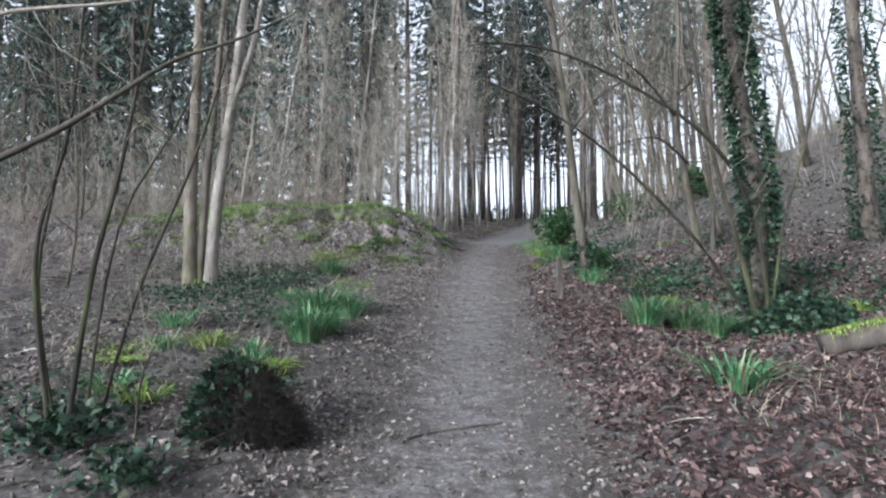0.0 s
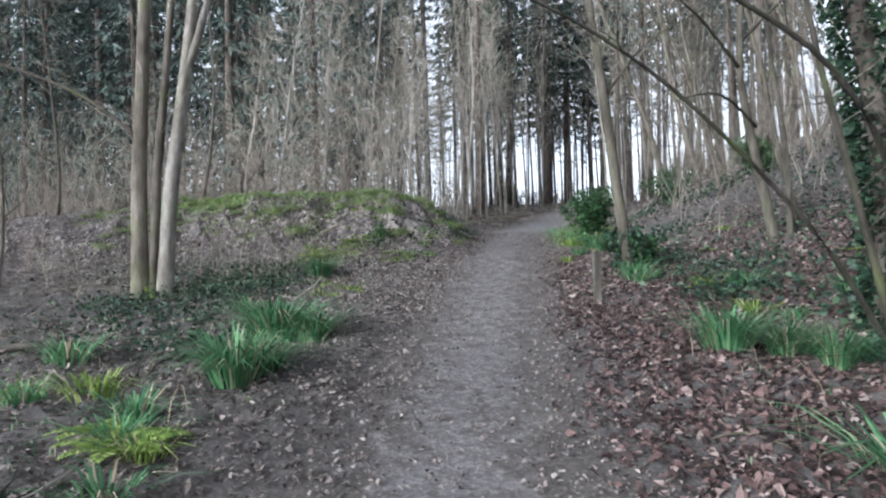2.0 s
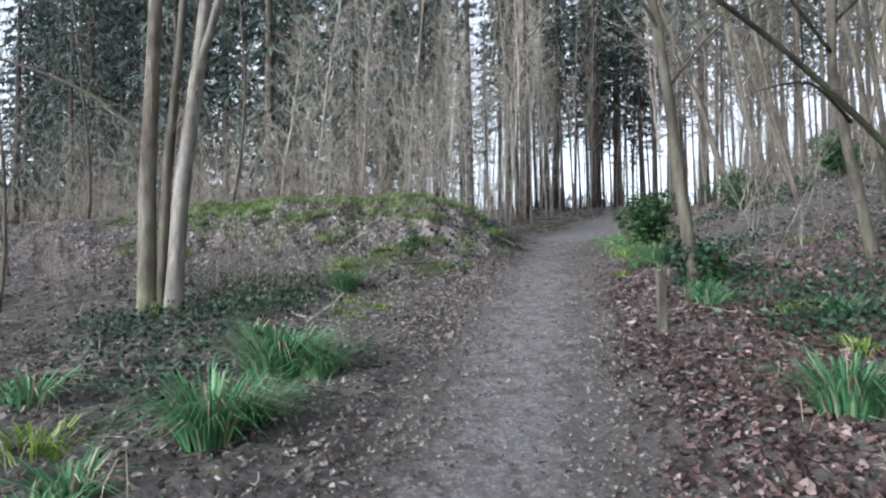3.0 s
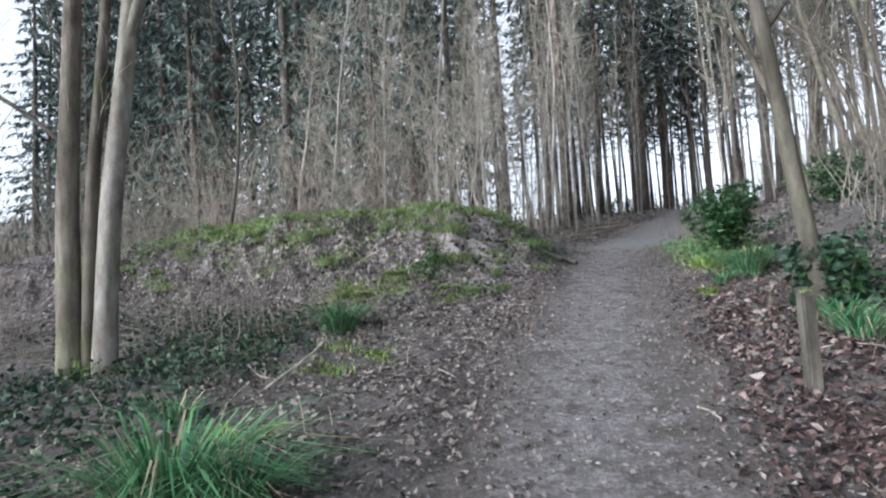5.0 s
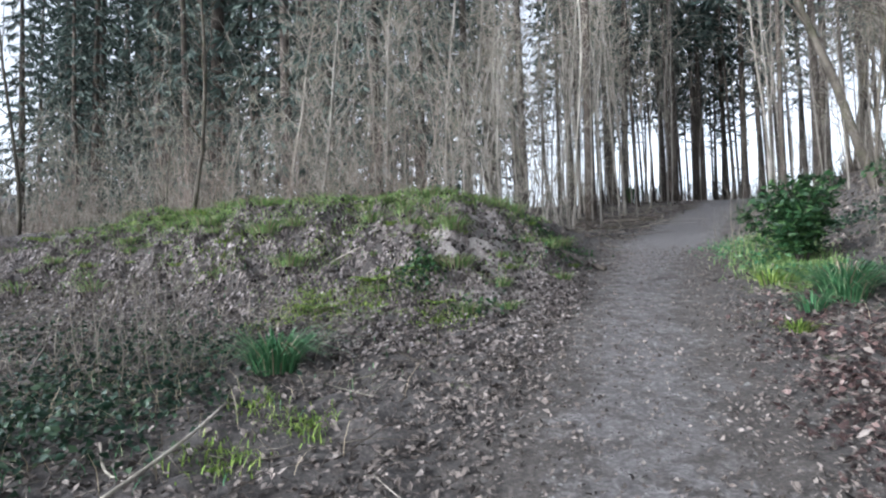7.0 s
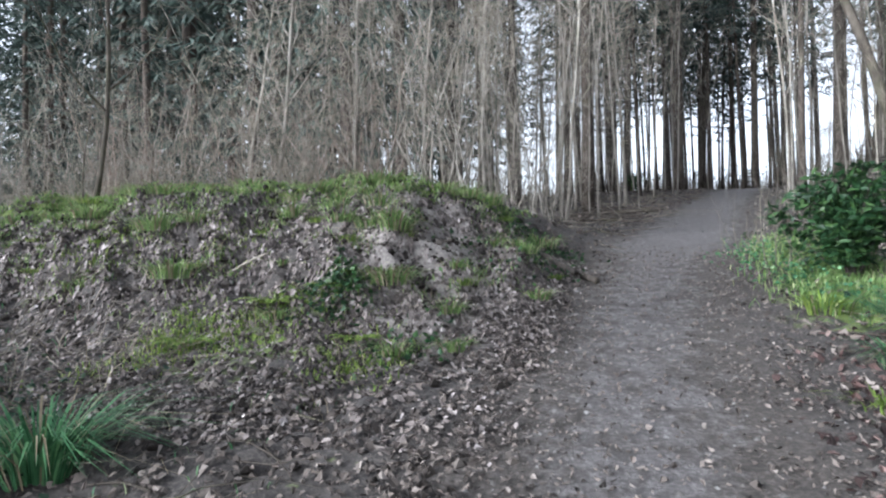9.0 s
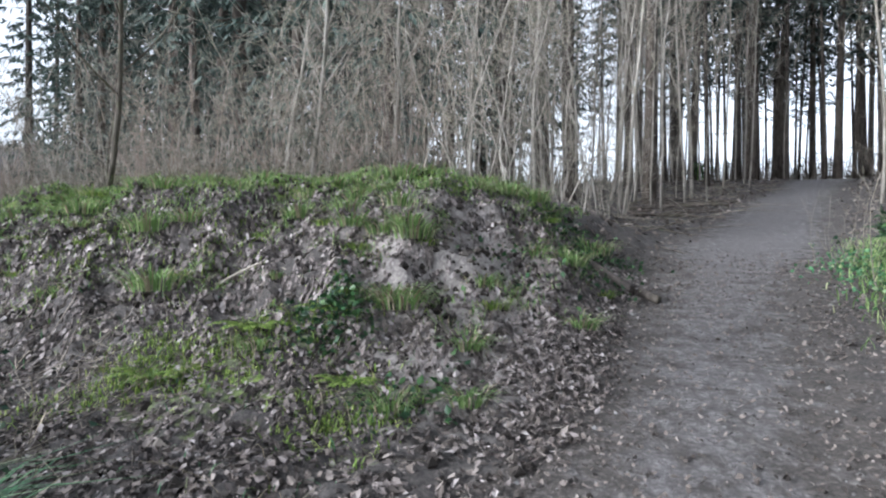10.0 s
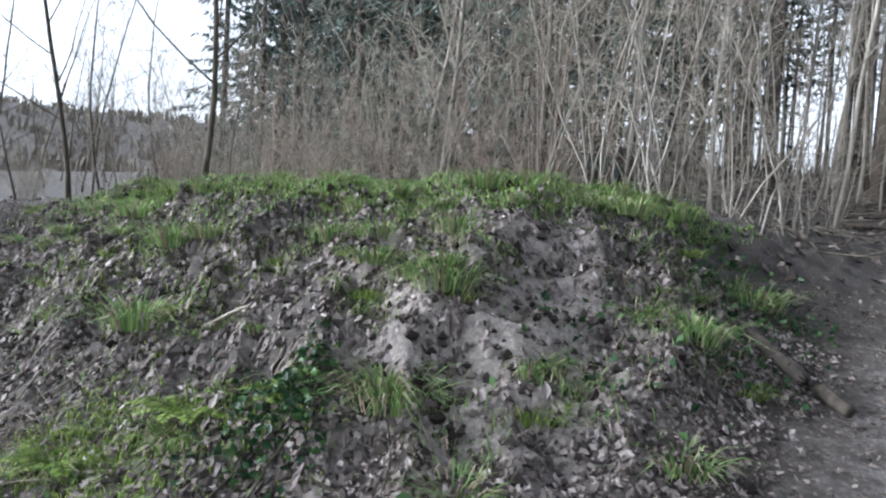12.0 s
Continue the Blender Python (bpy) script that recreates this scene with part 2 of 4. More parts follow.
def clods(x, y):
    """Crumbled, trodden lumps with sharp hollows."""
    a = np.abs(np.sin(5.1 * x + 2.3 * y + 1.3 * np.sin(2.2 * y)) * np.sin(4.7 * y - 2.9 * x + 1.1 * np.sin(3.1 * x)))
    b = np.abs(np.sin(10.3 * x - 4.1 * y + 0.8) * np.sin(9.1 * y + 5.3 * x + 1.7 * np.sin(2.7 * x)))
    return 0.16 * (0.5 - np.sqrt(a)) + 0.08 * (0.5 - np.sqrt(b))


HUMMOCK_RNG = np.random.default_rng(57)
HUMMOCK_X, HUMMOCK_Y = HUMMOCK_RNG.uniform(-8, 0.1, 46), HUMMOCK_RNG.uniform(13.3, 17.2, 46)
HUMMOCK_R, HUMMOCK_H = HUMMOCK_RNG.uniform(0.14, 0.36, 46), HUMMOCK_RNG.uniform(-0.1, 0.15, 46)


def hummocks(x, y):
    """Tussocky lumps and hollows, and the turf ledges trodden into the slope."""
    q = ((x[..., None] - HUMMOCK_X) ** 2 + (y[..., None] - HUMMOCK_Y) ** 2) / HUMMOCK_R ** 2
    z = (HUMMOCK_H * np.exp(-q)).sum(-1)
    for cx, cy, w, h in ((-1.95, 14.62, 0.55, 0.2), (-2.0, 15.25, 0.5, 0.17), (-3.7, 15.2, 0.6, 0.18), (-1.4, 15.2, 0.25, 0.12), (-4.9, 14.6, 0.5, 0.14)):
        edge = cy - 0.12 + 0.08 * np.sin(5 * x)
        z = z + 0.75 * h * smooth(edge - 0.07, edge + 0.05, y) * np.exp(-(((x - cx) / w) ** 2)) * smooth(cy + 0.85, cy + 0.1, y)
    return z


def path_offset(x, y):
    return np.asarray(x, float) - eased(y, CENTRE_Y, CENTRE_X)


def mound_rise(x, y):
    front = (y - 13.2) / (4.2 - 0.7 * smooth(-2.2, -4, x))
    flank = (0.32 + 0.05 * (y - 14) + 0.5 * smooth(17, 20, y) - x) / 2.5
    k = 0.5
    h = np.clip(0.5 + 0.5 * (flank - front) / k, 0, 1)
    m = flank * (1 - h) + front * h - k * h * (1 - h)
    return smooth(0.0, 1.0, m)


def ground(x, y):
    x, y = np.asarray(x, float), np.asarray(y, float)
    z = eased(y, PROFILE_Y, PROFILE_Z)
    off = path_offset(x, y)
    half = np.interp(y, WIDTH_Y, WIDTH_X)
    wild = smooth(half - 0.25, half + 0.5, np.abs(off)) * smooth(16, 9, np.abs(x)) * smooth(-4, 0.5, y) * smooth(34, 22, y)
    # the grassy mound on the left
    top = 3.78 - 0.07 * np.clip(-x - 3, 0, 8) - 0.25 * smooth(17.5, 21, y)
    mound = mound_rise(x, y)
    z = z + np.clip(top - z, 0, 9) * mound * smooth(-26, -16, x)
    # the bank that climbs on the right
    steep = 0.10 + 0.26 * smooth(7, 18, y)
    z = z + steep * np.clip(off - 2.3, 0, 22) * smooth(2.3, 4.0, off)
    z = z + wild * ripple(x, y) * (0.8 + 0.5 * mound) - 0.03 * (1 - smooth(half - 0.25, half + 0.5, np.abs(off)))
    z = z + wild * clods(x, y) * (0.3 + 0.7 * smooth(0.02, 0.3, mound) * smooth(1.0, 0.85, mound))
    if np.any(mound > 0.03):
        z = z + wild * smooth(0.03, 0.2, mound) * hummocks(x, y)
    # a far hillside beyond the wood
    z = z + 21 * smooth(60, 190, np.hypot(x + 20, y - 20)) * smooth(-10, -60, x)
    return z


def gz(x, y):
    return float(ground(x, y))


def axis(lo, hi, step, far, grow=1.16):
    inner = list(np.arange(lo, hi + 1e-6, step))
    for sign in (-1, 1):
        s, v = step, inner[0] if sign < 0 else inner[-1]
        while abs(v) < far:
            s *= grow
            v += sign * s
            inner = [v] + inner if sign < 0 else inner + [v]
    return np.array(inner)


def build_ground():
    xs, ys = axis(-9, 8, 0.085, 600), axis(0.5, 21, 0.085, 600)
    gx, gy = np.meshgrid(xs, ys)
    z = ground(gx, gy)
    rng = np.random.default_rng(3)
    fine = (np.abs(gx) < 10) & (gy < 24) & (gy > -2)
    off, half = path_offset(gx, gy), np.interp(gy, WIDTH_Y, WIDTH_X)
    trod = 1 - smooth(half - 0.55, half + 0.45, np.abs(off + 0.1 * smooth(3, 9, gy)))
    z = z + fine * rng.normal(0, 1, z.shape) * (0.0012 + 0.018 * (1 - trod))
    nx, ny = len(xs), len(ys)
    me = bpy.data.meshes.new("ground")
    idx = np.arange(nx * ny).reshape(ny, nx)
    quads = np.stack([idx[:-1, :-1], idx[:-1, 1:], idx[1:, 1:], idx[1:, :-1]], -1).reshape(-1, 4)
    me.vertices.add(nx * ny)
    me.vertices.foreach_set("co", np.stack([gx, gy, z], -1).ravel())
    me.loops.add(quads.size)
    me.loops.foreach_set("vertex_index", quads.ravel())
    me.polygons.add(len(quads))
    me.polygons.foreach_set("loop_start", np.arange(0, quads.size, 4))
    me.polygons.foreach_set("use_smooth", np.ones(len(quads), bool))
    me.update(calc_edges=True)
    mound = mound_rise(gx, gy)
    crest = smooth(0.68, 0.92, mound) * smooth(19.5, 17.5, gy) * smooth(-9, -5, gx)
    patch = np.exp(-(((gx + 2.2) / 0.8) ** 2 + ((gy - 13.7) / 0.5) ** 2))
    strip = 0.6 * np.exp(-(((off - half - 0.7) / 0.6) ** 2)) * smooth(13.5, 15.5, gy) * smooth(21, 18, gy)
    green = np.clip(0.85 * crest + 0.4 * patch + strip + 0.12, 0, 1)
    bare = 0.85 * np.exp(-(((gx + 0.95) / 0.75) ** 2 + ((gy - 14.9) / 1.5) ** 2)) + 0.34 * smooth(0.12, 0.45, mound) * smooth(18, 16, gy) + 0.12 * np.exp(-(((np.abs(off) - half - 0.2) / 0.4) ** 2))
    green = np.clip(green - 0.8 * np.exp(-(((gx + 1.3) / 0.55) ** 2 + ((gy - 15.6) / 0.9) ** 2)), 0, 1)
    # grit on the worn middle, and extra pale grit across the path beyond y=17
    grit_weight = 0.62 * np.exp(-(((off + 0.12) / (0.72 * half)) ** 2)) + 0.25 * smooth(17, 20, gy) * trod
    cover = np.stack([trod, green, np.clip(bare, 0, 1), np.clip(grit_weight, 0, 1)], -1)
    attr = me.color_attributes.new("cover", "FLOAT_COLOR", "POINT")
    attr.data.foreach_set("color", cover.ravel())
    me.materials.append(GROUND)
    return tagged(new("ground", me), "brown woodland floor with a trodden grey gravel path climbing through it", "ground", kind="structure")


build_ground()


# ---- trees and shrubs ----
def turned(d, tilt, spin):
    """The way d bent away by tilt, round it by spin (radians)."""
    d = Vector(d).normalized()
    u = d.orthogonal().normalized()
    w = d.cross(u)
    return (d * math.cos(tilt) + (u * math.cos(spin) + w * math.sin(spin)) * math.sin(tilt)).normalized()


def crooked(p, d, length, n, bend, lift, rng):
    """A wandering line of n joints; lift pulls it upwards."""
    pts, d = [Vector(p)], Vector(d).normalized()
    for i in range(n):
        d = (d + Vector((rng.uniform(-bend, bend), rng.uniform(-bend, bend), rng.uniform(-bend, bend) + lift))).normalized()
        pts.append(pts[-1] + d * length / n)
    return pts


def along(pts, s):
    k = min(int(s * (len(pts) - 1)), len(pts) - 2)
    f = s * (len(pts) - 1) - k
    return pts[k].lerp(pts[k + 1], f), (pts[k + 1] - pts[k]).normalized()


def taper(r0, r1, n):
    return [r0 + (r1 - r0) * i / n for i in range(n + 1)]


def twigs_on(shape, pts, r, count, length, rng, deeper=2, lift=0.12, start=0.25):
    for _ in range(count):
        p, d = along(pts, rng.uniform(start, 1.0))
        q = crooked(p, turned(d, rng.uniform(0.5, 1.4), rng.uniform(0, 6.28)), length * rng.uniform(0.5, 1.2), 3, 0.25, lift, rng)
        shape.tube(q, taper(r, r * 0.35, 3), 3, False)
        for _ in range(deeper):
            p2, d2 = along(q, rng.uniform(0.2, 0.95))
            q2 = crooked(p2, turned(d2, rng.uniform(0.4, 1.0), rng.uniform(0, 6.28)), length * rng.uniform(0.25, 0.6), 2, 0.25, lift, rng)
            shape.tube(q2, taper(r * 0.6, r * 0.25, 2), 3, False)


def bare_tree(name, label, height, radius, limbs, seed, bark, twig_bark, crown_from=0.35, lean=0.03, twig_count=6, twig_len=0.9, twig_r=0.007, reach=0.28, group=""):
    rng = random.Random(seed)
    tree = thing(name, label, "tree", group)
    trunk, boughs, fine = Shape(), Shape(), Shape()
    d = Vector((rng.uniform(-lean, lean), rng.uniform(-lean, lean), 1))
    pts = crooked((0, 0, -0.25), d, height, 10, 0.075, 0.02, rng)
    radii = [radius * (1.25 if i == 0 else 1.0 - 0.075 * i) for i in range(11)]
    trunk.tube(pts, radii, 8)
    for i in range(limbs):
        s = crown_from + (0.98 - crown_from) * (i + rng.random()) / limbs
        p, dd = along(pts, s)
        ln = height * reach * (1.25 - s) * rng.uniform(0.6, 1.2)
        b = crooked(p, turned(dd, rng.uniform(0.5, 1.0), i * 2.4 + rng.uniform(-0.5, 0.5)), ln, 5, 0.16, 0.1, rng)
        r = radius * (1.0 - 0.75 * s) * 0.45
        boughs.tube(b, taper(r, r * 0.25, 5), 5, False)
        twigs_on(fine, b, twig_r, twig_count, twig_len, rng)
    part("trunk", trunk, bark, tree)
    part("branches", boughs, bark, tree)
    part("twigs", fine, twig_bark, tree)
    return tree


def scrub(name, label, stems, height, spread, seed, bark, twig_count=7, r=0.012, group="", twig_len=0.55, deeper=3, rise=0.06, stem_bark=None):
    """A many-stemmed bare shrub."""
    rng = random.Random(seed)
    bush = thing(name, label, "shrub", group)
    fine = Shape()
    for i in range(stems):
        a, tilt = rng.uniform(0, 6.28), rng.uniform(0.02, spread)
        root = (rng.uniform(-0.35, 0.35), rng.uniform(-0.35, 0.35), -0.15)
        h = height * rng.uniform(0.55, 1.05)
        pts = crooked(root, (math.cos(a) * tilt, math.sin(a) * tilt, 1), h, 6, 0.27, rise, rng)
        body = Shape()
        body.tube(pts, taper(r * rng.uniform(0.6, 1.3), r * 0.3, 6), 4, False)
        part("stem", body, stem_bark or bark, bush)
        twigs_on(fine, pts, r * 0.42, twig_count, twig_len, rng, deeper, rise)
    part("twigs", fine, bark, bush)
    return bush


def conifer(name, label, height, radius, crown_from, seed, droop=0.35, branches=90, reach=3.0, group="", sprays=13):
    rng = random.Random(seed)
    tree = thing(name, label, "conifer", group)
    trunk, arms, green, snags = Shape(), Shape(), Shape(), Shape()
    pts = crooked((0, 0, -0.3), (rng.uniform(-0.015, 0.015), rng.uniform(-0.015, 0.015), 1), height, 10, 0.012, 0.02, rng)
    trunk.tube(pts, [radius * (1.2 if i == 0 else 1 - 0.085 * i) for i in range(11)], 9)
    for i in range(branches):
        s = crown_from + (0.99 - crown_from) * i / branches
        p, _ = along(pts, s)
        a = i * 2.4 + rng.uniform(-0.4, 0.4)
        ln = reach * (1.08 - (s - crown_from) / (1 - crown_from)) * rng.uniform(0.55, 1.15)
        b = [p]
        for k in range(1, 5):
            f = k / 4
            b.append(p + Vector((math.cos(a), math.sin(a), 0)) * ln * f + Vector((0, 0, -droop * ln * f * (1.25 - 0.55 * f) + rng.uniform(-0.06, 0.06))))
        arms.tube(b, taper(0.022, 0.006, 4), 3, False)
        for _ in range(sprays):
            q, dd = along(b, rng.uniform(0.15, 1))
            side = Vector((-math.sin(a), math.cos(a), 0)) * rng.choice((-1, 1))
            out = (dd * rng.uniform(0.2, 0.8) + side * rng.uniform(0.2, 1) + Vector((0, 0, -rng.uniform(0.2, 1.0)))).normalized()
            green.leaf(q, out, turned(out, 1.57, rng.uniform(0, 6.28)), rng.uniform(0.28, 0.7), rng.uniform(0.09, 0.19), 0.15)
    for i in range(26):
        p, _ = along(pts, rng.uniform(0.04, crown_from + 0.05))
        a = rng.uniform(0, 6.28)
        snags.tube(crooked(p, (math.cos(a), math.sin(a), rng.uniform(-0.35, 0.1)), rng.uniform(0.4, 1.9), 3, 0.12, -0.05, rng), taper(0.014, 0.004, 3), 3, False)
    part("trunk", trunk, BARK_DARK, tree)
    part("branches", arms, BARK_DARK, tree)
    part("dead_branches", snags, BARK_DARK, tree)
    part("foliage", green, NEEDLE, tree)
    return tree


def placed(x, y, turn=0.0, size=1.0, sink=0.0, lean_x=0.0, lean_y=0.0):
    return pose(x, y, gz(x, y) - sink, lean_x, lean_y, turn) @ Matrix.Scale(size, 4)


def clear_of_path(x, y, gap):
    return abs(float(path_offset(x, y))) > gap


def scatter(makers, spots, rng, sizes=(0.8, 1.2), sink=0.0):
    """Puts the made things on the spots in turn, then copies of them."""
    for i, (x, y) in enumerate(spots):
        m = placed(x, y, rng.uniform(0, 360), rng.uniform(*sizes), sink)
        ob = makers[i % len(makers)]
        if i < len(makers):
            ob.matrix_basis = m
        else:
            copy_thing(ob, m)


def spots(count, x0, x1, y0, y1, apart, rng, keep=lambda x, y: True):
    found = []
    for _ in range(count * 40):
        x, y = rng.uniform(x0, x1), rng.uniform(y0, y1)
        if keep(x, y) and all((x - a) ** 2 + (y - b) ** 2 > apart * apart for a, b in found):
            found.append((x, y))
            if len(found) == count:
                break
    return found


RNG = random.Random(11)

# spruces with low drooping crowns, behind the mound
spruces = [conifer("spruce", "tall dark green spruce with drooping lower branches", h, r, c, s, group="spruces behind the mound", branches=n, reach=w, sprays=18)
           for h, r, c, s, n, w in ((23, 0.24, 0.10, 1, 130, 3.3), (25, 0.27, 0.16, 2, 120, 3.1), (21, 0.2, 0.13, 3, 120, 3.0), (24, 0.3, 0.22, 4, 110, 3.2))]


def left_wood(x, y):
    return y > 24.5 + 0.25 * (-x - 10) * (x < -10) and x < -2.2 - 0.1 * (y - 24) and x > -0.95 * (y - 6)


scatter(spruces, spots(50, -42, -2, 22, 52, 2.3, RNG, left_wood), RNG)
for k, (x, y) in enumerate(((-19.5, 27.5), (-22.5, 27.8), (-25, 31), (-21.5, 31), (-27, 34.5))):
    copy_thing(spruces[k % 3], placed(x, y, 70 * k, (0.62, 0.8, 0.7, 0.9, 0.75)[k]))
# plantation trunks with high crowns, where the sky shows through
poles = [conifer("larch", "straight grey conifer trunk with a high thin crown", h, r, c, s, 0.2, n, 2.4, "plantation trunks beyond the path", 13)
         for h, r, c, s, n in ((22, 0.13, 0.42, 5, 60), (24, 0.16, 0.46, 6, 55), (20, 0.1, 0.45, 7, 50), (23, 0.19, 0.5, 8, 50))]
for p in poles:
    p.children[0].data.materials[0] = BARK_LARCH


def thinned(x, y, share):
    """True for a fixed share of places."""
    return (math.sin(x * 12.9898 + y * 78.233) * 43758.5453) % 1.0 < share


def mid_wood(x, y):
    return (y > 42 or clear_of_path(x, y, 2.2)) and x > -3.5 - 0.1 * (y - 24) and x < 0.62 * (y - 6) and (x < 0.27 * (y - 6) or thinned(x, y, 0.75))


scatter(poles, spots(96, -7, 30, 26.5, 60, 1.5, RNG, mid_wood), RNG)
scatter([copy_thing(poles[0], Matrix()), copy_thing(poles[2], Matrix())], spots(30, 1, 26, 40, 60, 1.3, RNG, lambda x, y: 0.05 < x / (y - 8) < 0.62 and (x < 0.3 * (y - 6) or thinned(x, y, 0.4))), RNG, (0.7, 1.1))
# young pale ash poles in front of them
ashes = [bare_tree("ash_pole", "thin pale young ash pole with bare twigs", h, r, n, s, BARK_LARCH, TWIG, 0.25, 0.1, 5, 0.7, 0.007, 0.2, "young ash poles")
         for h, r, n, s in ((9, 0.026, 16, 21), (11, 0.036, 18, 22), (8, 0.022, 14, 23), (10, 0.03, 16, 24), (12, 0.045, 18, 25), (7, 0.02, 13, 26))]
scatter(ashes, spots(95, -8, 16, 24.0, 40, 0.7, RNG, lambda x, y: clear_of_path(x, y, 1.8) and (x < 4.5 or thinned(x, y, 0.6)) and x < 1 + 0.75 * (y - 18) and x > -0.9 * (y - 12)), RNG)
# hazel scrub along the back of the mound
hazels = [scrub("hazel_scrub", "pale leafless hazel scrub with dense fine twigs", n, h, w, s, TWIG, 11, 0.012, "hazel scrub behind the mound", 0.6, 3, 0.03, BARK_LARCH)
          for n, h, w, s in ((9, 4.2, 0.6, 31), (8, 5.2, 0.5, 32), (11, 3.2, 0.9, 33), (8, 6.0, 0.4, 34))]
scatter(hazels, spots(46, -16, 1.5, 19.2, 25, 1.1, RNG, lambda x, y: clear_of_path(x, y, 1.9) and x < -0.7 + 0.1 * (y - 19) and y > 19.2 - 0.12 * (x + 2) * (x < -2) and y < 25.5 + 0.1 * x), RNG)
pale_trees = [bare_tree("goat_willow", "bushy leafless tree with dense pale grey twigs", h, 0.06, 20, s, BARK_LARCH, TWIG, 0.25, 0.08, 13, 0.75, 0.009, 0.3, "pale bushy trees before the spruces") for h, s in ((9.5, 27), (8, 28))]
for ob, x, y, turn, size in ((pale_trees[0], -6.3, 21.6, 0, 1.0), (pale_trees[1], -5.2, 23.4, 80, 1.1)):
    ob.matrix_basis = placed(x, y, turn, size)
copy_thing(pale_trees[1], placed(-8.0, 23.2, 200, 0.95))
copy_thing(pale_trees[0], placed(-1.9, 24.0, 130, 0.9))
reds = [scrub("dogwood_scrub", "rounded reddish brown leafless shrub", 14, h, 0.9, s, TWIG_RED, 10, 0.008, "reddish shrubs behind the mound", 0.5) for h, s in ((3.0, 41), (2.6, 42))]
scatter(reds, [(-3.6, 20.3), (-4.7, 20.8), (-5.9, 20.2), (-4.2, 22.0), (-9.5, 21.5), (-12.5, 20.0), (-8.0, 19.6), (-15, 22)], RNG)

# bare trees on the bank to the right
hill_trees = [bare_tree("bank_tree", "leafless grey woodland tree on the leafy bank", h, r, n, s, BARK_GREY, TWIG_BROWN, c, 0.22, 6, 1.0, 0.007, 0.3, "leafless trees on the bank")
              for h, r, n, s, c in ((11, 0.065, 15, 51, 0.2), (13, 0.09, 16, 52, 0.25), (9, 0.045, 13, 53, 0.15), (12, 0.075, 15, 54, 0.25), (14, 0.11, 16, 55, 0.25))]
scatter(hill_trees, spots(96, 5.5, 34, 8, 46, 1.5, RNG, lambda x, y: float(path_offset(x, y)) > 4.2 and y > 3 + 0.7 * x - 6 and (x - 5.6) ** 2 + (y - 10) ** 2 > 6), RNG)
bank_scrub = [scrub("bank_scrub", "thin leafless thicket on the bank", n, h, w, s, TWIG_BROWN, 9, 0.009, "thickets on the bank", 0.6, 3) for n, h, w, s in ((7, 3.8, 0.6, 61), (6, 5.0, 0.5, 62), (8, 2.8, 0.9, 63))]
scatter(bank_scrub, spots(100, 3.0, 26, 11.5, 40, 1.2, RNG, lambda x, y: float(path_offset(x, y)) > (3.0 if y < 17.5 else 2.0) and y > 0.7 * x), RNG)

# open side far to the left
scatter([copy_thing(hill_trees[0], Matrix()), copy_thing(hill_trees[2], Matrix())], spots(26, -60, -9, 12, 34, 2.6, RNG, lambda x, y: y < -0.75 * x + 8 and (y > 15 or x < -11) and y > 0.28 * -x + 8), RNG, (0.7, 1.05))
scatter([copy_thing(hazels[0], Matrix()), copy_thing(hazels[2], Matrix())], spots(46, -34, -9.5, 8, 24, 1.4, RNG, lambda x, y: y > 17.5 + 0.1 * x or x < -13), RNG, (0.6, 1.0))
# scrub on the flat ground left of the ash trees
scatter([copy_thing(hazels[0], Matrix()), copy_thing(reds[1], Matrix())], spots(16, -13, -6.6, 8.5, 14, 1.2, RNG), RNG, (0.45, 0.8))
scatter([copy_thing(hill_trees[0], Matrix()), copy_thing(hill_trees[2], Matrix())], spots(16, -15, -6.5, 8.5, 18.5, 1.4, RNG), RNG, (0.5, 0.9))


def far_woods():
    """Leafless woodland and hedges on the distant hillside."""
    rg = random.Random(77)
    s = Shape()
    for _ in range(2600):
        x, y = rg.uniform(-330, -45), rg.uniform(-60, 260)
        if math.hypot(x + 20, y - 20) < 52:
            continue
        z, h = gz(x, y), rg.uniform(1.5, 3.4)
        for _ in range(7):
            s.blade((x + rg.uniform(-1.2, 1.2), y + rg.uniform(-1.2, 1.2), z - 0.2), (rg.uniform(-0.35, 0.35), rg.uniform(-0.35, 0.35), 0), h * rg.uniform(0.6, 1.1), rg.uniform(0.2, 0.7), 0.1)
    return tagged(new("distant_woods", s.mesh("distant_woods", TWIG_BROWN)), "distant leafless woods on a grey hillside", "woods", kind="stuff")


far_woods()


def understory():
    """Dark brushwood deep in the wood."""
    rg = random.Random(78)
    s = Shape()
    for _ in range(12000):
        a, d = rg.uniform(-0.95, 0.95), rg.uniform(40, 64)
        x, y = d * math.sin(a), 6 + d * math.cos(a)
        if abs(x - float(eased(y, CENTRE_Y, CENTRE_X))) < 2.5 and y < 46:
            continue
        s.blade((x, y, gz(x, y) - 0.2), (rg.uniform(-0.5, 0.5), rg.uniform(-0.5, 0.5), 0), rg.uniform(0.8, 3.0), rg.uniform(0.025, 0.09), 0.2)
    return tagged(new("deep_brushwood", s.mesh("deep_brushwood", TWIG_BROWN)), "brown leafless brushwood deep in the wood", "brushwood", kind="stuff")


understory()

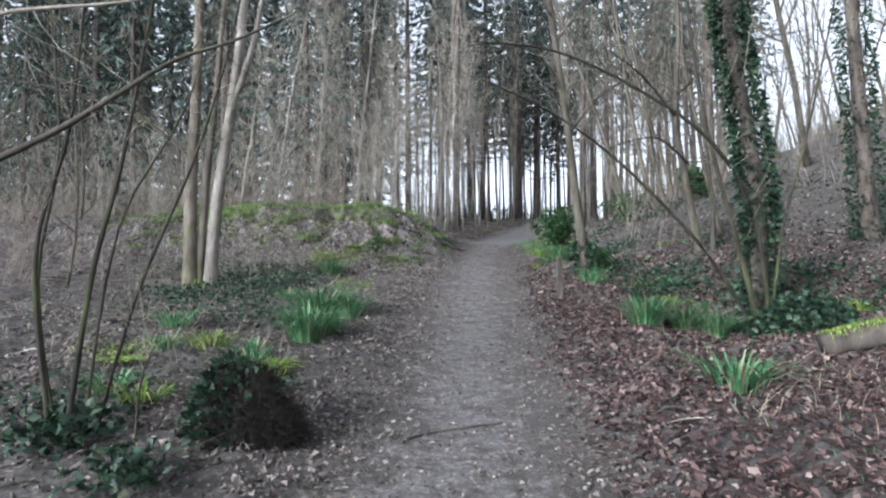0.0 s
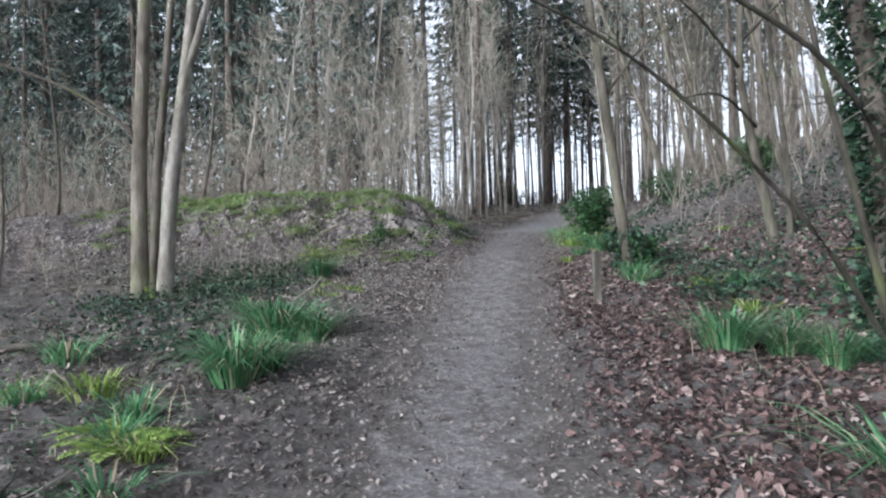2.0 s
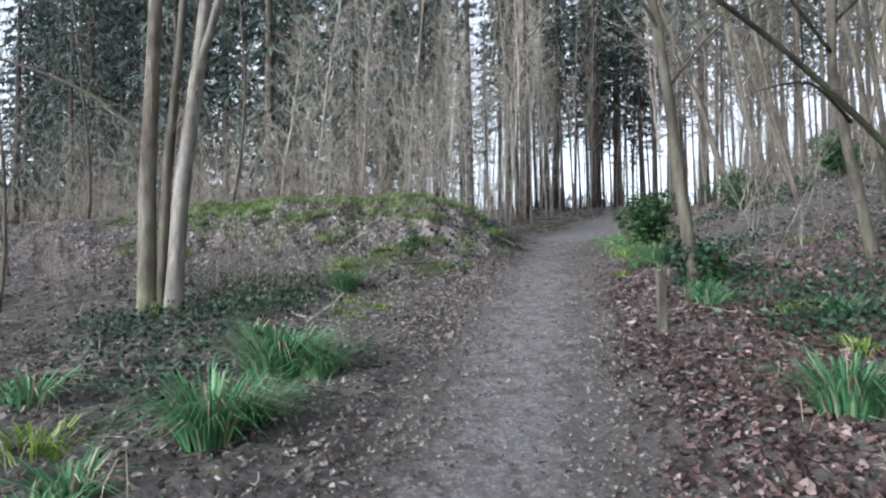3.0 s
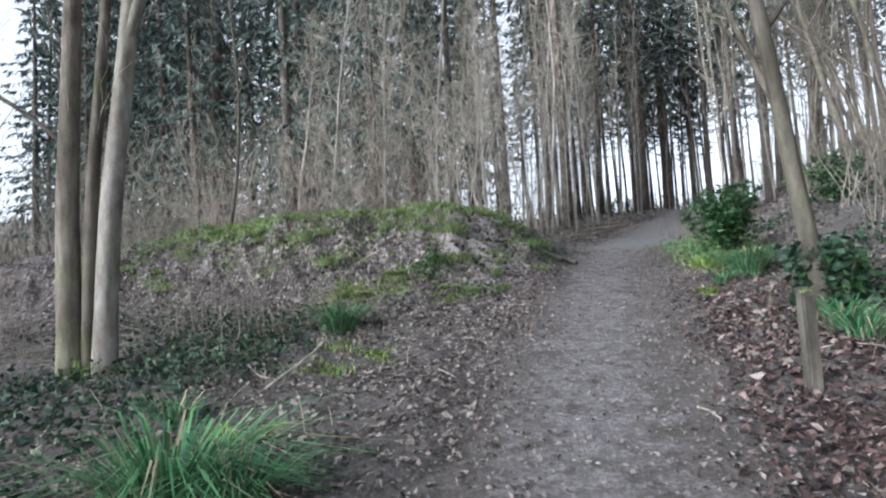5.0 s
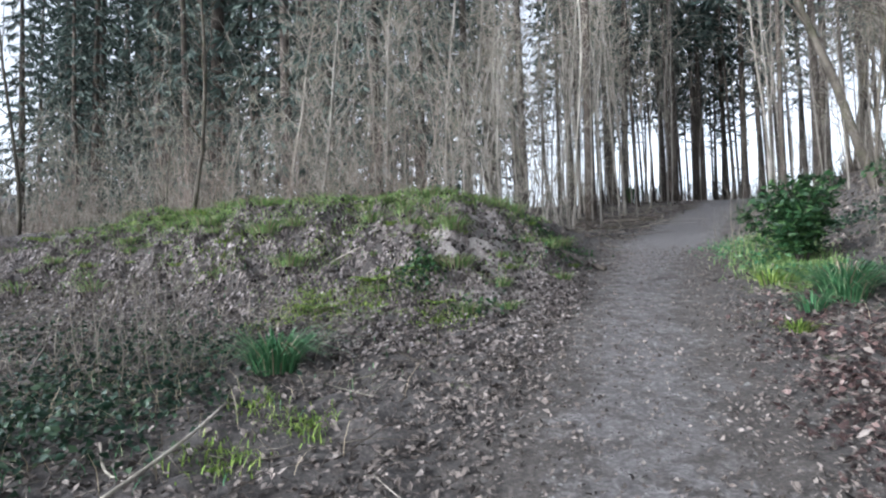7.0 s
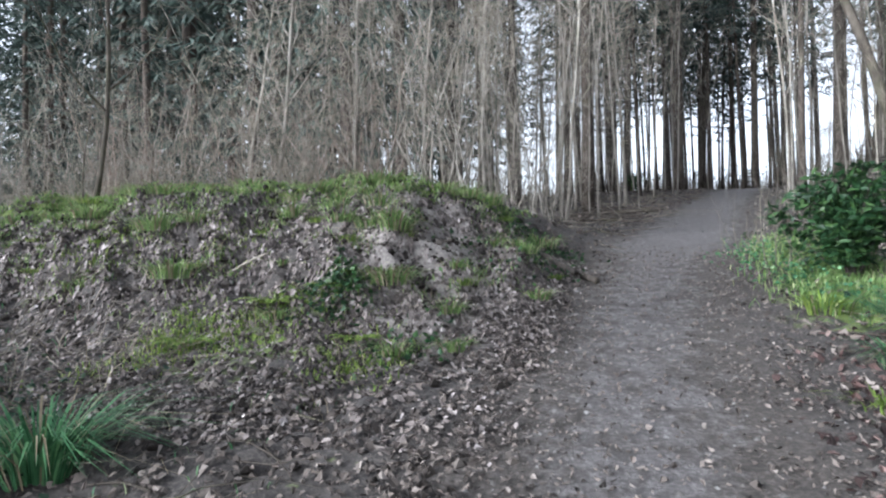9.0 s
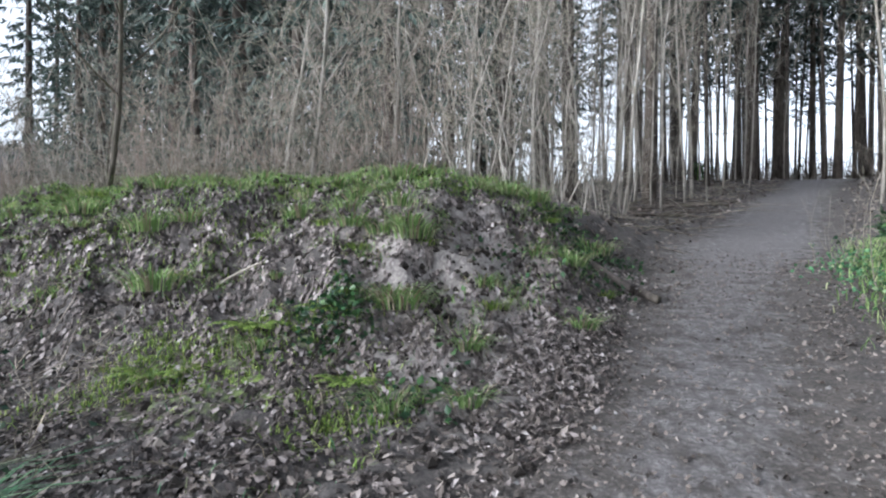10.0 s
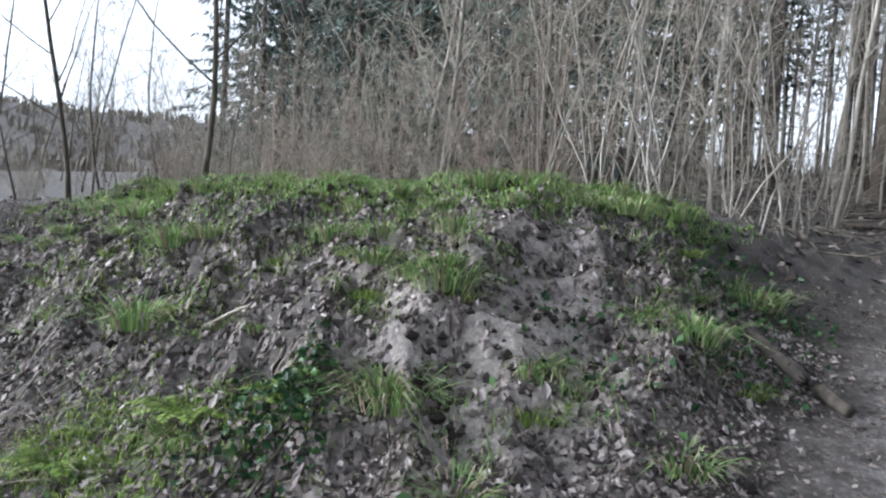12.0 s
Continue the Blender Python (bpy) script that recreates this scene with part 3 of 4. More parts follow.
# ---- single trees beside the path ----
def lined(points):
    """A smooth line through a few points."""
    pts = [Vector(p) for p in points]
    out = []
    for i in range(len(pts) - 1):
        p0, p1, p2, p3 = pts[max(i - 1, 0)], pts[i], pts[i + 1], pts[min(i + 2, len(pts) - 1)]
        for k in range(4):
            t = k / 4
            out.append(0.5 * (2 * p1 + (p2 - p0) * t + (2 * p0 - 5 * p1 + 4 * p2 - p3) * t * t + (3 * p1 - p0 - 3 * p2 + p3) * t ** 3))
    return out + [pts[-1]]


def stem(name, parent, points, r0, r1, bark, sides=10, label="", twigs=None, count=0, length=0.6, twig_r=0.005, rng=None, start=0.25, flare=1.25):
    line = lined(points)
    s = Shape()
    radii = taper(r0, r1, len(line) - 1)
    radii[0] *= flare
    if flare > 1:
        radii[1] *= 1 + (flare - 1) * 0.4
    s.tube(line, radii, sides)
    ob = part(name, s, bark, parent, label)
    if count:
        f = Shape()
        twigs_on(f, line, twig_r, count, length, rng, 2, 0.06, start)
        part("twigs", f, twigs, ob)
    return line


def leaves_round(shape, line, radius, count, size, rng, s0=0.0, s1=1.0):
    """Leaves that coat a stem."""
    for _ in range(count):
        p, d = along(line, rng.uniform(s0, s1))
        a = turned(d, 1.57, rng.uniform(0, 6.28))
        out = (a + Vector((0, 0, rng.uniform(-0.9, 0.2)))).normalized()
        q = p + a * radius * rng.uniform(0.5, 1.1)
        k = size * rng.uniform(0.6, 1.3)
        shape.leaf(q, out, turned(out, 1.57, rng.uniform(0, 6.28)), k, k * 0.85, 0.2)


rng = random.Random(5)
trio = thing("ash_tree", "three-stemmed pale grey ash with a mossy foot", "tree")
base = gz(-4.5, 10.6)
stem("stem", trio, [(-4.5, 10.55, base - 0.2), (-4.53, 10.55, 3.0), (-4.5, 10.6, 5.0), (-4.5, 10.7, 8), (-4.45, 10.8, 13)], 0.125, 0.05, BARK_GREY, twigs=TWIG, count=18, length=1.3, rng=rng, start=0.35)
stem("stem", trio, [(-4.36, 10.6, base - 0.2), (-4.3, 10.6, 3.0), (-4.16, 10.65, 5.0), (-4.02, 10.8, 8), (-3.8, 11.0, 12)], 0.075, 0.03, BARK_GREY, twigs=TWIG, count=16, length=1.2, rng=rng, start=0.3)
fork = stem("stem", trio, [(-4.2, 10.62, base - 0.2), (-4.08, 10.6, 3.0), (-3.87, 10.6, 4.6), (-3.68, 10.6, 6.5), (-3.5, 10.5, 9), (-3.45, 10.5, 12)], 0.115, 0.05, BARK_PALE, twigs=TWIG, count=14, length=1.3, rng=rng, start=0.4, label="pale smooth stem")
stem("limb", trio, [(-3.86, 10.6, 4.7), (-3.62, 10.55, 5.3), (-3.35, 10.5, 6.4), (-3.0, 10.4, 9)], 0.065, 0.03, BARK_PALE, twigs=TWIG, count=12, length=1.1, rng=rng, start=0.3, flare=1)
stem("limb", trio, [(-4.5, 10.58, 3.7), (-5.2, 10.3, 4.3), (-6.2, 10.0, 4.7), (-7.5, 9.6, 4.9)], 0.03, 0.012, BARK_GREY, 6, twigs=TWIG_DARK, count=12, length=0.9, rng=rng, flare=1)
foot = Shape()
for _ in range(260):
    a, h = rng.uniform(0, 6.28), rng.uniform(0, 0.3)
    foot.blade((-4.36 + 0.3 * math.cos(a) * rng.uniform(0.3, 1), 10.62 + 0.22 * math.sin(a) * rng.uniform(0.3, 1), base + h * 0.5 - 0.03), (rng.uniform(-0.5, 0.5), rng.uniform(-0.5, 0.5), 0), rng.uniform(0.05, 0.14), 0.012)
part("moss", foot, TURF, trio, "green moss at the foot")

oak = thing("alder_tree", "slender mossy tree leaning over the path edge, ivy at its foot", "tree")
base = gz(2.8, 12.1)
line = stem("trunk", oak, [(2.83, 12.1, base - 0.2), (2.64, 12.10, 2.94), (2.49, 12.10, 4.38), (2.31, 12.10, 5.81), (2.07, 12.05, 7.58), (1.85, 12.05, 10.89), (1.85, 12.05, 15.31)], 0.1, 0.035, ALDER, twigs=TWIG, count=26, length=1.4, rng=rng, start=0.3)
for pts in ([(2.40, 12.10, 5.37), (1.85, 11.75, 6.03), (1.09, 11.35, 6.14), (0.33, 10.95, 5.92)], [(2.51, 12.10, 4.60), (3.16, 11.95, 5.37), (4.03, 11.75, 5.81)], [(2.23, 12.10, 6.47), (3.05, 11.75, 7.47), (3.92, 11.35, 7.80)], [(2.18, 12.05, 6.92), (1.42, 11.55, 7.80), (0.44, 10.95, 8.24)]):
    stem("branch", oak, pts, 0.03, 0.008, TWIG_DARK, 5, twigs=TWIG_DARK, count=9, length=0.8, rng=rng, flare=1)
ivy = Shape()
leaves_round(ivy, line, 0.22, 420, 0.09, rng, 0.0, 0.11)
part("ivy", ivy, IVY, oak, "dark glossy ivy")


def ivy_tree(points, r, coat, count, seed):
    rg = random.Random(seed)
    t = thing("ivy_clad_tree", "tall leafless trunk thickly clad in dark green ivy", "tree", "ivy-clad trunks")
    ln = stem("trunk", t, points, r, r * 0.5, BARK_DARK, twigs=TWIG, count=20, length=1.6, rng=rg, start=0.35)
    s = Shape()
    leaves_round(s, ln, coat, count, 0.075, rg, 0.0, 0.85)
    part("ivy", s, IVY, t, "dark green ivy leaves")
    return ln


b1 = gz(3.95, 7.85)
ivy_tree([(3.98, 7.85, b1 - 0.2), (4.05, 7.85, 2.3), (3.95, 7.85, 3.4), (3.72, 7.8, 4.8), (3.6, 7.8, 6.5), (3.5, 7.8, 10)], 0.11, 0.22, 4400, 3)
b2 = gz(7.6, 10.85)
ivy_tree([(7.65, 10.85, b2 - 0.2), (7.55, 10.85, 4.5), (7.45, 10.85, 7), (7.3, 10.85, 11)], 0.15, 0.28, 2800, 4)

snag = thing("leaning_hazel", "broken mossy hazel trunk with dark arching branches", "tree")
b3 = gz(5.0, 11.9)
stem("trunk", snag, [(5.05, 11.9, b3 - 0.2), (4.85, 11.9, 3.0), (4.6, 11.8, 4.2), (4.5, 11.7, 4.9), (4.6, 11.7, 6.8), (4.5, 11.7, 9)], 0.085, 0.03, ALDER, twigs=TWIG_BROWN, count=16, length=1.3, rng=rng)
stem("trunk", snag, [(5.3, 12.0, b3 - 0.2), (5.3, 12.0, 3.4), (5.1, 12.0, 5.5), (5.0, 12.0, 9)], 0.055, 0.02, ALDER, twigs=TWIG_BROWN, count=14, length=1.2, rng=rng)
for pts in ([(4.5, 11.7, 4.8), (3.6, 11.0, 5.4), (2.7, 10.2, 5.6)], [(4.75, 11.8, 3.9), (3.9, 11.0, 4.2), (3.1, 10.5, 4.0)], [(4.5, 11.7, 5.2), (5.3, 11.0, 5.9), (6.4, 10.4, 6.0)]):
    stem("branch", snag, pts, 0.028, 0.008, DEAD_HAZEL, 5, twigs=DEAD_HAZEL, count=9, length=0.8, rng=rng, flare=1)

hazel = thing("hazel_tree", "many-stemmed leafless hazel arching over the path", "tree")
b4 = gz(3.75, 7.3)
stem("stem", hazel, [(3.75, 7.3, b4 - 0.2), (3.5, 7.2, 1.7), (3.2, 7.0, 2.5), (2.95, 6.9, 3.4), (2.75, 6.8, 4.6), (2.6, 6.7, 7)], 0.036, 0.012, DEAD_HAZEL, twigs=TWIG_BROWN, twig_r=0.004, count=11, length=1.1, rng=rng)
stem("stem", hazel, [(3.7, 7.2, b4 - 0.2), (2.95, 6.8, 1.75), (2.2, 6.4, 2.4), (1.55, 6.05, 2.85), (0.95, 5.75, 3.15), (0.35, 5.5, 3.35)], 0.024, 0.006, DEAD_HAZEL, 7, twigs=DEAD_HAZEL, count=12, length=0.6, rng=rng, start=0.35)
stem("stem", hazel, [(3.8, 7.2, b4 - 0.2), (3.5, 6.9, 2.2), (2.8, 6.4, 3.0), (1.9, 6.1, 3.5), (1.0, 5.75, 3.75), (0.2, 5.4, 3.7)], 0.03, 0.007, DEAD_HAZEL, 7, twigs=DEAD_HAZEL, count=12, length=0.7, rng=rng, start=0.35)
stem("stem", hazel, [(3.85, 7.35, b4 - 0.2), (4.1, 7.4, 2.2), (4.5, 7.4, 3.6), (5.0, 7.5, 5.5)], 0.022, 0.01, DEAD_HAZEL, 7, twigs=TWIG_BROWN, twig_r=0.004, count=8, length=0.9, rng=rng)
ivyfoot = Shape()
for _ in range(1300):
    a, q = rng.uniform(0, 6.28), rng.uniform(0, 1) ** 0.5
    x, y = 4.0 + 0.7 * q * math.cos(a), 7.0 + 0.5 * q * math.sin(a)
    out = Vector((rng.uniform(-1, 1), rng.uniform(-1, 1), rng.uniform(-0.3, 0.6)))
    ivyfoot.leaf((x, y, gz(x, y) + rng.uniform(0, 0.42) * (1 - q * q)), out, turned(out, 1.57, rng.uniform(0, 6.28)), rng.uniform(0.05, 0.1), rng.uniform(0.05, 0.08), 0.2)
part("ivy", ivyfoot, IVY, hazel, "low dark ivy round the foot")

sap = thing("hazel_sapling", "clump of thin leafless hazel rods with ivy at the foot", "tree")
b5 = gz(-2.5, 4.0)
for pts, r in (([(-2.6, 4.0, b5 - 0.1), (-2.78, 4.05, 1.28), (-2.82, 4.1, 1.85), (-2.66, 4.1, 2.45), (-2.6, 4.1, 3.0), (-2.6, 4.2, 4.0)], 0.028),
               ([(-2.48, 3.9, b5 - 0.1), (-2.4, 4.0, 1.5), (-2.3, 4.1, 2.2), (-2.2, 4.1, 2.75), (-2.1, 4.2, 3.8)], 0.03),
               ([(-2.45, 4.15, b5 - 0.1), (-2.15, 4.1, 1.4), (-1.82, 4.15, 2.3), (-1.6, 4.15, 3.05), (-1.45, 4.2, 3.9)], 0.02),
               ([(-1.98, 3.8, b5 - 0.1), (-1.98, 3.85, 0.85), (-1.92, 3.9, 1.1)], 0.014),
               ([(-2.7, 4.2, b5 - 0.1), (-2.95, 4.3, 1.5), (-2.9, 4.4, 2.5), (-3.1, 4.5, 3.8)], 0.022),
               ([(-2.6, 4.3, b5 - 0.1), (-2.5, 4.5, 1.9), (-2.1, 4.7, 2.9), (-1.9, 4.8, 4.0)], 0.018)):
    stem("rod", sap, pts, r * 0.7, r * 0.28, DEAD_HAZEL, 7, twigs=TWIG_BROWN, count=7, length=0.55, twig_r=0.004, rng=rng, start=0.3, flare=1.1)
leafy = Shape()
for _ in range(240):
    x, y = -2.5 + rng.gauss(0, 0.14), 3.95 + rng.gauss(0, 0.14)
    out = Vector((rng.uniform(-1, 1), rng.uniform(-1, 1), rng.uniform(-0.2, 0.8)))
    leafy.leaf((x, y, gz(x, y) + rng.uniform(0, 0.22)), out, turned(out, 1.57, rng.uniform(0, 6.28)), rng.uniform(0.05, 0.09), 0.06, 0.2)
part("ivy", leafy, IVY, sap)
edge = thing("overhanging_hazel", "leafless hazel beside the path with a long dark bough", "tree")
b6 = gz(-3.9, 3.4)
trunk_line = stem("trunk", edge, [(-3.9, 3.4, b6 - 0.2), (-3.8, 3.4, 1.5), (-3.6, 3.4, 3.0), (-3.7, 3.5, 6)], 0.08, 0.03, BARK_GREY, twigs=TWIG, count=10, length=1.0, rng=rng)
stem("bough", edge, [(-3.75, 3.4, 1.75), (-2.9, 3.3, 2.0), (-2.2, 3.2, 2.27), (-1.85, 3.2, 2.48), (-1.55, 3.25, 2.7), (-1.25, 3.3, 2.83), (-1.0, 3.4, 3.0)], 0.024, 0.006, TWIG_DARK, 7, twigs=TWIG_DARK, count=14, length=0.5, twig_r=0.004, rng=rng, flare=1)
stem("bough", edge, [(-3.65, 3.4, 2.6), (-2.9, 3.6, 3.1), (-2.1, 3.8, 3.3), (-1.4, 4.0, 3.6)], 0.02, 0.005, TWIG, 7, twigs=TWIG, count=14, length=0.6, twig_r=0.004, rng=rng, flare=1)


# ---- post, logs, sticks ----
def waymark_post(x, y):
    post = thing("wooden_post", "short square weathered wooden post beside the path", "post")
    z = gz(x, y)
    bm = bmesh.new()
    bmesh.ops.create_cube(bm, size=1.0)
    bmesh.ops.scale(bm, vec=(0.088, 0.088, 1.0), verts=bm.verts)
    for v in bm.verts:
        v.co.z = 0.66 if v.co.z > 0 else -0.3
        if v.co.z > 0:
            v.co.z += 0.025 * (v.co.y / 0.044)
    bmesh.ops.bevel(bm, geom=bm.edges[:], offset=0.012, segments=2, affect="EDGES")
    me = bpy.data.meshes.new("shaft")
    bm.to_mesh(me)
    me.materials.append(WOOD)
    ob = new("shaft", me)
    ob.parent = post
    band = Shape()
    for k in range(36):
        a, h = rng.uniform(-0.04, 0.04), rng.uniform(-0.04, 0.04)
        band.blade((a, h, 0.64), (rng.uniform(-0.5, 0.5), rng.uniform(-0.5, 0.5), 0), rng.uniform(0.015, 0.04), 0.008)
    part("moss", band, TURF, post, "thin green moss on the top")
    post.matrix_basis = pose(x, y, z, 1.5, -1.0, 12)
    return post


waymark_post(1.8, 9.77)


def log(name, label, points, r0, r1, bark, category="log"):
    ob = thing(name, label, category)
    ln = lined(points)
    s = Shape()
    radii = [r * rng.uniform(0.93, 1.07) for r in taper(r0, r1, len(ln) - 1)]
    s.tube(ln, radii, 9)
    part("wood", s, bark, ob)
    return ob, ln


mossy, ln = log("fallen_log", "dark rotting log with bright moss along its top", [(3.6, 5.9, gz(3.6, 5.9) + 0.1), (4.3, 5.8, gz(4.3, 5.8) + 0.14), (5.2, 5.6, gz(5.2, 5.6) + 0.12)], 0.12, 0.15, BARK_DARK)
cap = Shape()
for _ in range(900):
    p, d = along(ln, rng.random())
    a = rng.gauss(0, 0.6)
    cap.blade(p + Vector((0, math.sin(a) * 0.14, math.cos(a) * 0.13)), (rng.uniform(-0.6, 0.6), rng.uniform(-0.6, 0.6), 0), rng.uniform(0.02, 0.06), 0.012)
part("moss", cap, TURF, mossy, "bright yellow-green moss")
log("fallen_branch", "dark rotting branch at the foot of the mound", [(-0.2, 17.1, gz(-0.2, 17.1) + 0.06), (0.15, 16.85, gz(0.15, 16.85) + 0.06), (0.5, 16.5, gz(0.5, 16.5) + 0.04)], 0.06, 0.04, BARK_DARK, "branch")


def stick(points, r, bark, label, lift=0.02):
    pts = [(x, y, gz(x, y) + lift + (h[0] if h else 0)) for x, y, *h in points]
    log("stick", label, pts, r, r * 0.6, bark, "stick")


stick([(-2.95, 14.65), (-2.6, 14.75), (-2.35, 14.72), (-2.1, 14.6)], 0.011, TWIG, "pale bare stick lying on the mound", 0.02)
stick([(-2.35, 14.72), (-2.2, 14.85), (-2.0, 14.9)], 0.008, TWIG, "pale bare stick lying on the mound", 0.02)
stick([(-2.1, 9.9, 0.03), (-1.98, 10.4, 0.1), (-1.9, 10.7, 0.2)], 0.012, TWIG, "pale broken stick in the leaf litter")
stick([(1.03, 9.5), (1.09, 9.42), (1.12, 9.28)], 0.007, TWIG, "pale bent stick on the gravel path", 0.012)
stick([(-0.35, 4.06), (-0.15, 4.2), (0.1, 4.3), (0.34, 4.38)], 0.009, TWIG_DARK, "thin dark twig lying across the path", 0.01)
stick([(-2.0, 5.7), (-1.9, 6.0), (-1.8, 6.2, 0.05)], 0.012, TWIG, "pale broken stick in the leaf litter")
stick([(-3.6, 8.0), (-3.0, 8.15), (-2.4, 8.2)], 0.02, BARK_DARK, "dark fallen branch in the leaf litter", 0.03)
stick([(-4.4, 7.6), (-3.8, 7.9), (-3.3, 7.9)], 0.035, BARK_DARK, "dark fallen branch in the leaf litter", 0.04)
for k in range(8):
    x, y = 0.4 + 0.55 * k + rng.uniform(-0.3, 0.3), 24.8 + 0.55 * k + rng.uniform(-0.4, 0.4)
    x = float(eased(y, CENTRE_Y, CENTRE_X)) - 2.1 + rng.uniform(-0.6, 0.2)
    a = rng.uniform(-0.5, 0.5)
    stick([(x - math.cos(a) * 1.1, y - math.sin(a) * 1.1), (x, y), (x + math.cos(a) * 0.9, y + math.sin(a))], rng.uniform(0.02, 0.045), BARK_DARK, "fallen branch along the far edge of the path", 0.06)
for k in range(60):
    x, y, a = rng.uniform(-5, 3.8), rng.uniform(4, 15.5), rng.uniform(0, 6.28)
    if clear_of_path(x, y, 1.25):
        l = rng.uniform(0.12, 0.35)
        stick([(x - l * math.cos(a), y - l * math.sin(a)), (x, y, 0.02), (x + l * math.cos(a + 0.3), y + l * math.sin(a + 0.3))], rng.uniform(0.004, 0.009), rng.choice((TWIG, TWIG_DARK)), "thin dead twig on the woodland floor")


# ---- green plants ----
def grass_tuft(blades, spread, length, seed, mat=GRASS, name="grass_tuft", label="lush green tuft of arching grass blades", width=0.014, group="grass tufts", dry=0.12):
    rg = random.Random(seed)
    tuft = thing(name, label, "grass", group)
    s, d = Shape(), Shape()
    for _ in range(blades):
        a, q = rg.uniform(0, 6.28), rg.uniform(0, 1) ** 0.6
        root = (spread * 0.45 * q * math.cos(a), spread * 0.45 * q * math.sin(a), -0.03)
        lean = Vector((math.cos(a), math.sin(a), 0)) * (0.26 + 1.1 * q) * rg.uniform(0.4, 1.35)
        (d if rg.random() < dry else s).blade(root, lean, length * rg.uniform(0.55, 1.1), width * rg.uniform(0.7, 1.3), rg.uniform(0.35, 1.0))
    part("blades", s, mat, tuft)
    if d.v:
        part("dry_blades", d, STRAW, tuft, "dry straw-coloured blades")
    return tuft


def low_leaves(name, label, category, points, size, mat, seed, height=0.15, group=""):
    """A low patch of broad leaves round the given places."""
    rg = random.Random(seed)
    s = Shape()
    for x, y, r, n in points:
        for _ in range(n):
            px, py = x + rg.gauss(0, r * 0.5), y + rg.gauss(0, r * 0.5)
            out = Vector((rg.uniform(-1, 1), rg.uniform(-1, 1), rg.uniform(-0.2, 0.7)))
            k = size * rg.uniform(0.6, 1.3)
            s.leaf((px, py, gz(px, py) + rg.uniform(0, height)), out, turned(out, 1.57, rg.uniform(0, 6.28)), k, k * 0.7, 0.2)
    ob = new(name, s.mesh(name, mat))
    return tagged(ob, label, category, group, "stuff")


def fern(seed, fronds=9, length=0.5, mat=TURF):
    rg = random.Random(seed)
    f = thing("fern", "low green fern with arching fronds", "fern", "ferns on the woodland floor")
    for k in range(fronds):
        a = k * 6.28 / fronds + rg.uniform(-0.3, 0.3)
        s = Shape()
        ln = length * rg.uniform(0.7, 1.1)
        line = [Vector((math.cos(a) * ln * t * 0.85, math.sin(a) * ln * t * 0.85, ln * (0.75 * t - 0.6 * t * t))) for t in (0, 0.2, 0.4, 0.6, 0.8, 1.0)]
        s.tube(line, taper(0.004, 0.0015, 5), 3, False)
        for i in range(16):
            t = 0.15 + 0.83 * i / 16
            p, d = along(line, t)
            w = ln * 0.26 * math.sin(math.pi * min(1, t * 0.75 + 0.2))
            for sgn in (-1, 1):
                side = Vector((-math.sin(a), math.cos(a), 0)) * sgn + d * 0.35 + Vector((0, 0, -0.15))
                s.leaf(p, side, d, w, ln * 0.055, 0.1)
        part("frond", s, mat, f)
    return f


def evergreen_bush(x, y, size, seed, count=1700):
    rg = random.Random(seed)
    b = thing("evergreen_bush", "rounded glossy dark green evergreen bush beside the path", "bush")
    wood, s = Shape(), Shape()
    for k in range(20):
        a, tilt = rg.uniform(0, 6.28), rg.uniform(0.05, 0.62)
        pts = crooked((0, 0, -0.1), (math.cos(a) * tilt, math.sin(a) * tilt, 1), size * rg.uniform(0.75, 1.35), 5, 0.15, 0.02, rg)
        wood.tube(pts, taper(0.018, 0.005, 5), 4, False)
        for _ in range(count // 20):
            p, d = along(pts, rg.uniform(0.2, 1) ** 0.7)
            out = turned(d, rg.uniform(0.5, 1.5), rg.uniform(0, 6.28))
            out.z -= rg.uniform(0, 0.6)
            q = p + turned(d, 1.57, rg.uniform(0, 6.28)) * rg.uniform(0, 0.16)
            s.leaf(q, out, turned(out, 1.57, rg.uniform(0, 6.28)), rg.uniform(0.08, 0.17), rg.uniform(0.035, 0.06), 0.15)
    part("stems", wood, BARK_DARK, b)
    part("leaves", s, HOLLY, b)
    b.matrix_basis = placed(x, y)
    return b


evergreen_bush(3.15, 16.8, 1.05, 7, 2600)
tagged(evergreen_bush(7.4, 17.4, 0.9, 11, 1300), "low dark evergreen bush on the leafy bank")
tagged(evergreen_bush(5.6, 18.6, 1.0, 8, 1600), "dark evergreen bush further up the bank")
evergreen_bush(2.95, 12.2, 0.5, 9, 700)
# bush put in for a distant sunlit patch; leaf colour carries the sunlight
lit = evergreen_bush(2.7, 40, 0.9, 10, 900)
lit.children[1].data.materials[0] = TURF
tagged(lit, "yellow-green leafy bush standing in for a sunlit patch deep in the wood", "bush")

rods = [scrub("bramble_stems", "thin arching brown bramble stems by the path", 9, 1.7, 0.7, s, TWIG_BROWN, 4, 0.007, "bramble stems", 0.3, 2) for s in (71, 72)]
scatter(rods, [(2.75, 17.2), (3.4, 18.0), (2.6, 18.6), (3.0, 19.8), (4.2, 16.8), (-3.4, 11.6), (-3.9, 12.2), (-4.4, 11.9), (-2.9, 11.7), (-3.6, 12.6), (-5.4, 12.0), (-6.0, 11.4)], RNG, (0.6, 1.0))

big = [grass_tuft(280, 0.55, 0.85, 81, width=0.019, label="large lush tuft of arching green grass"), grass_tuft(300, 0.65, 0.8, 82, width=0.019, label="large lush tuft of arching green grass")]
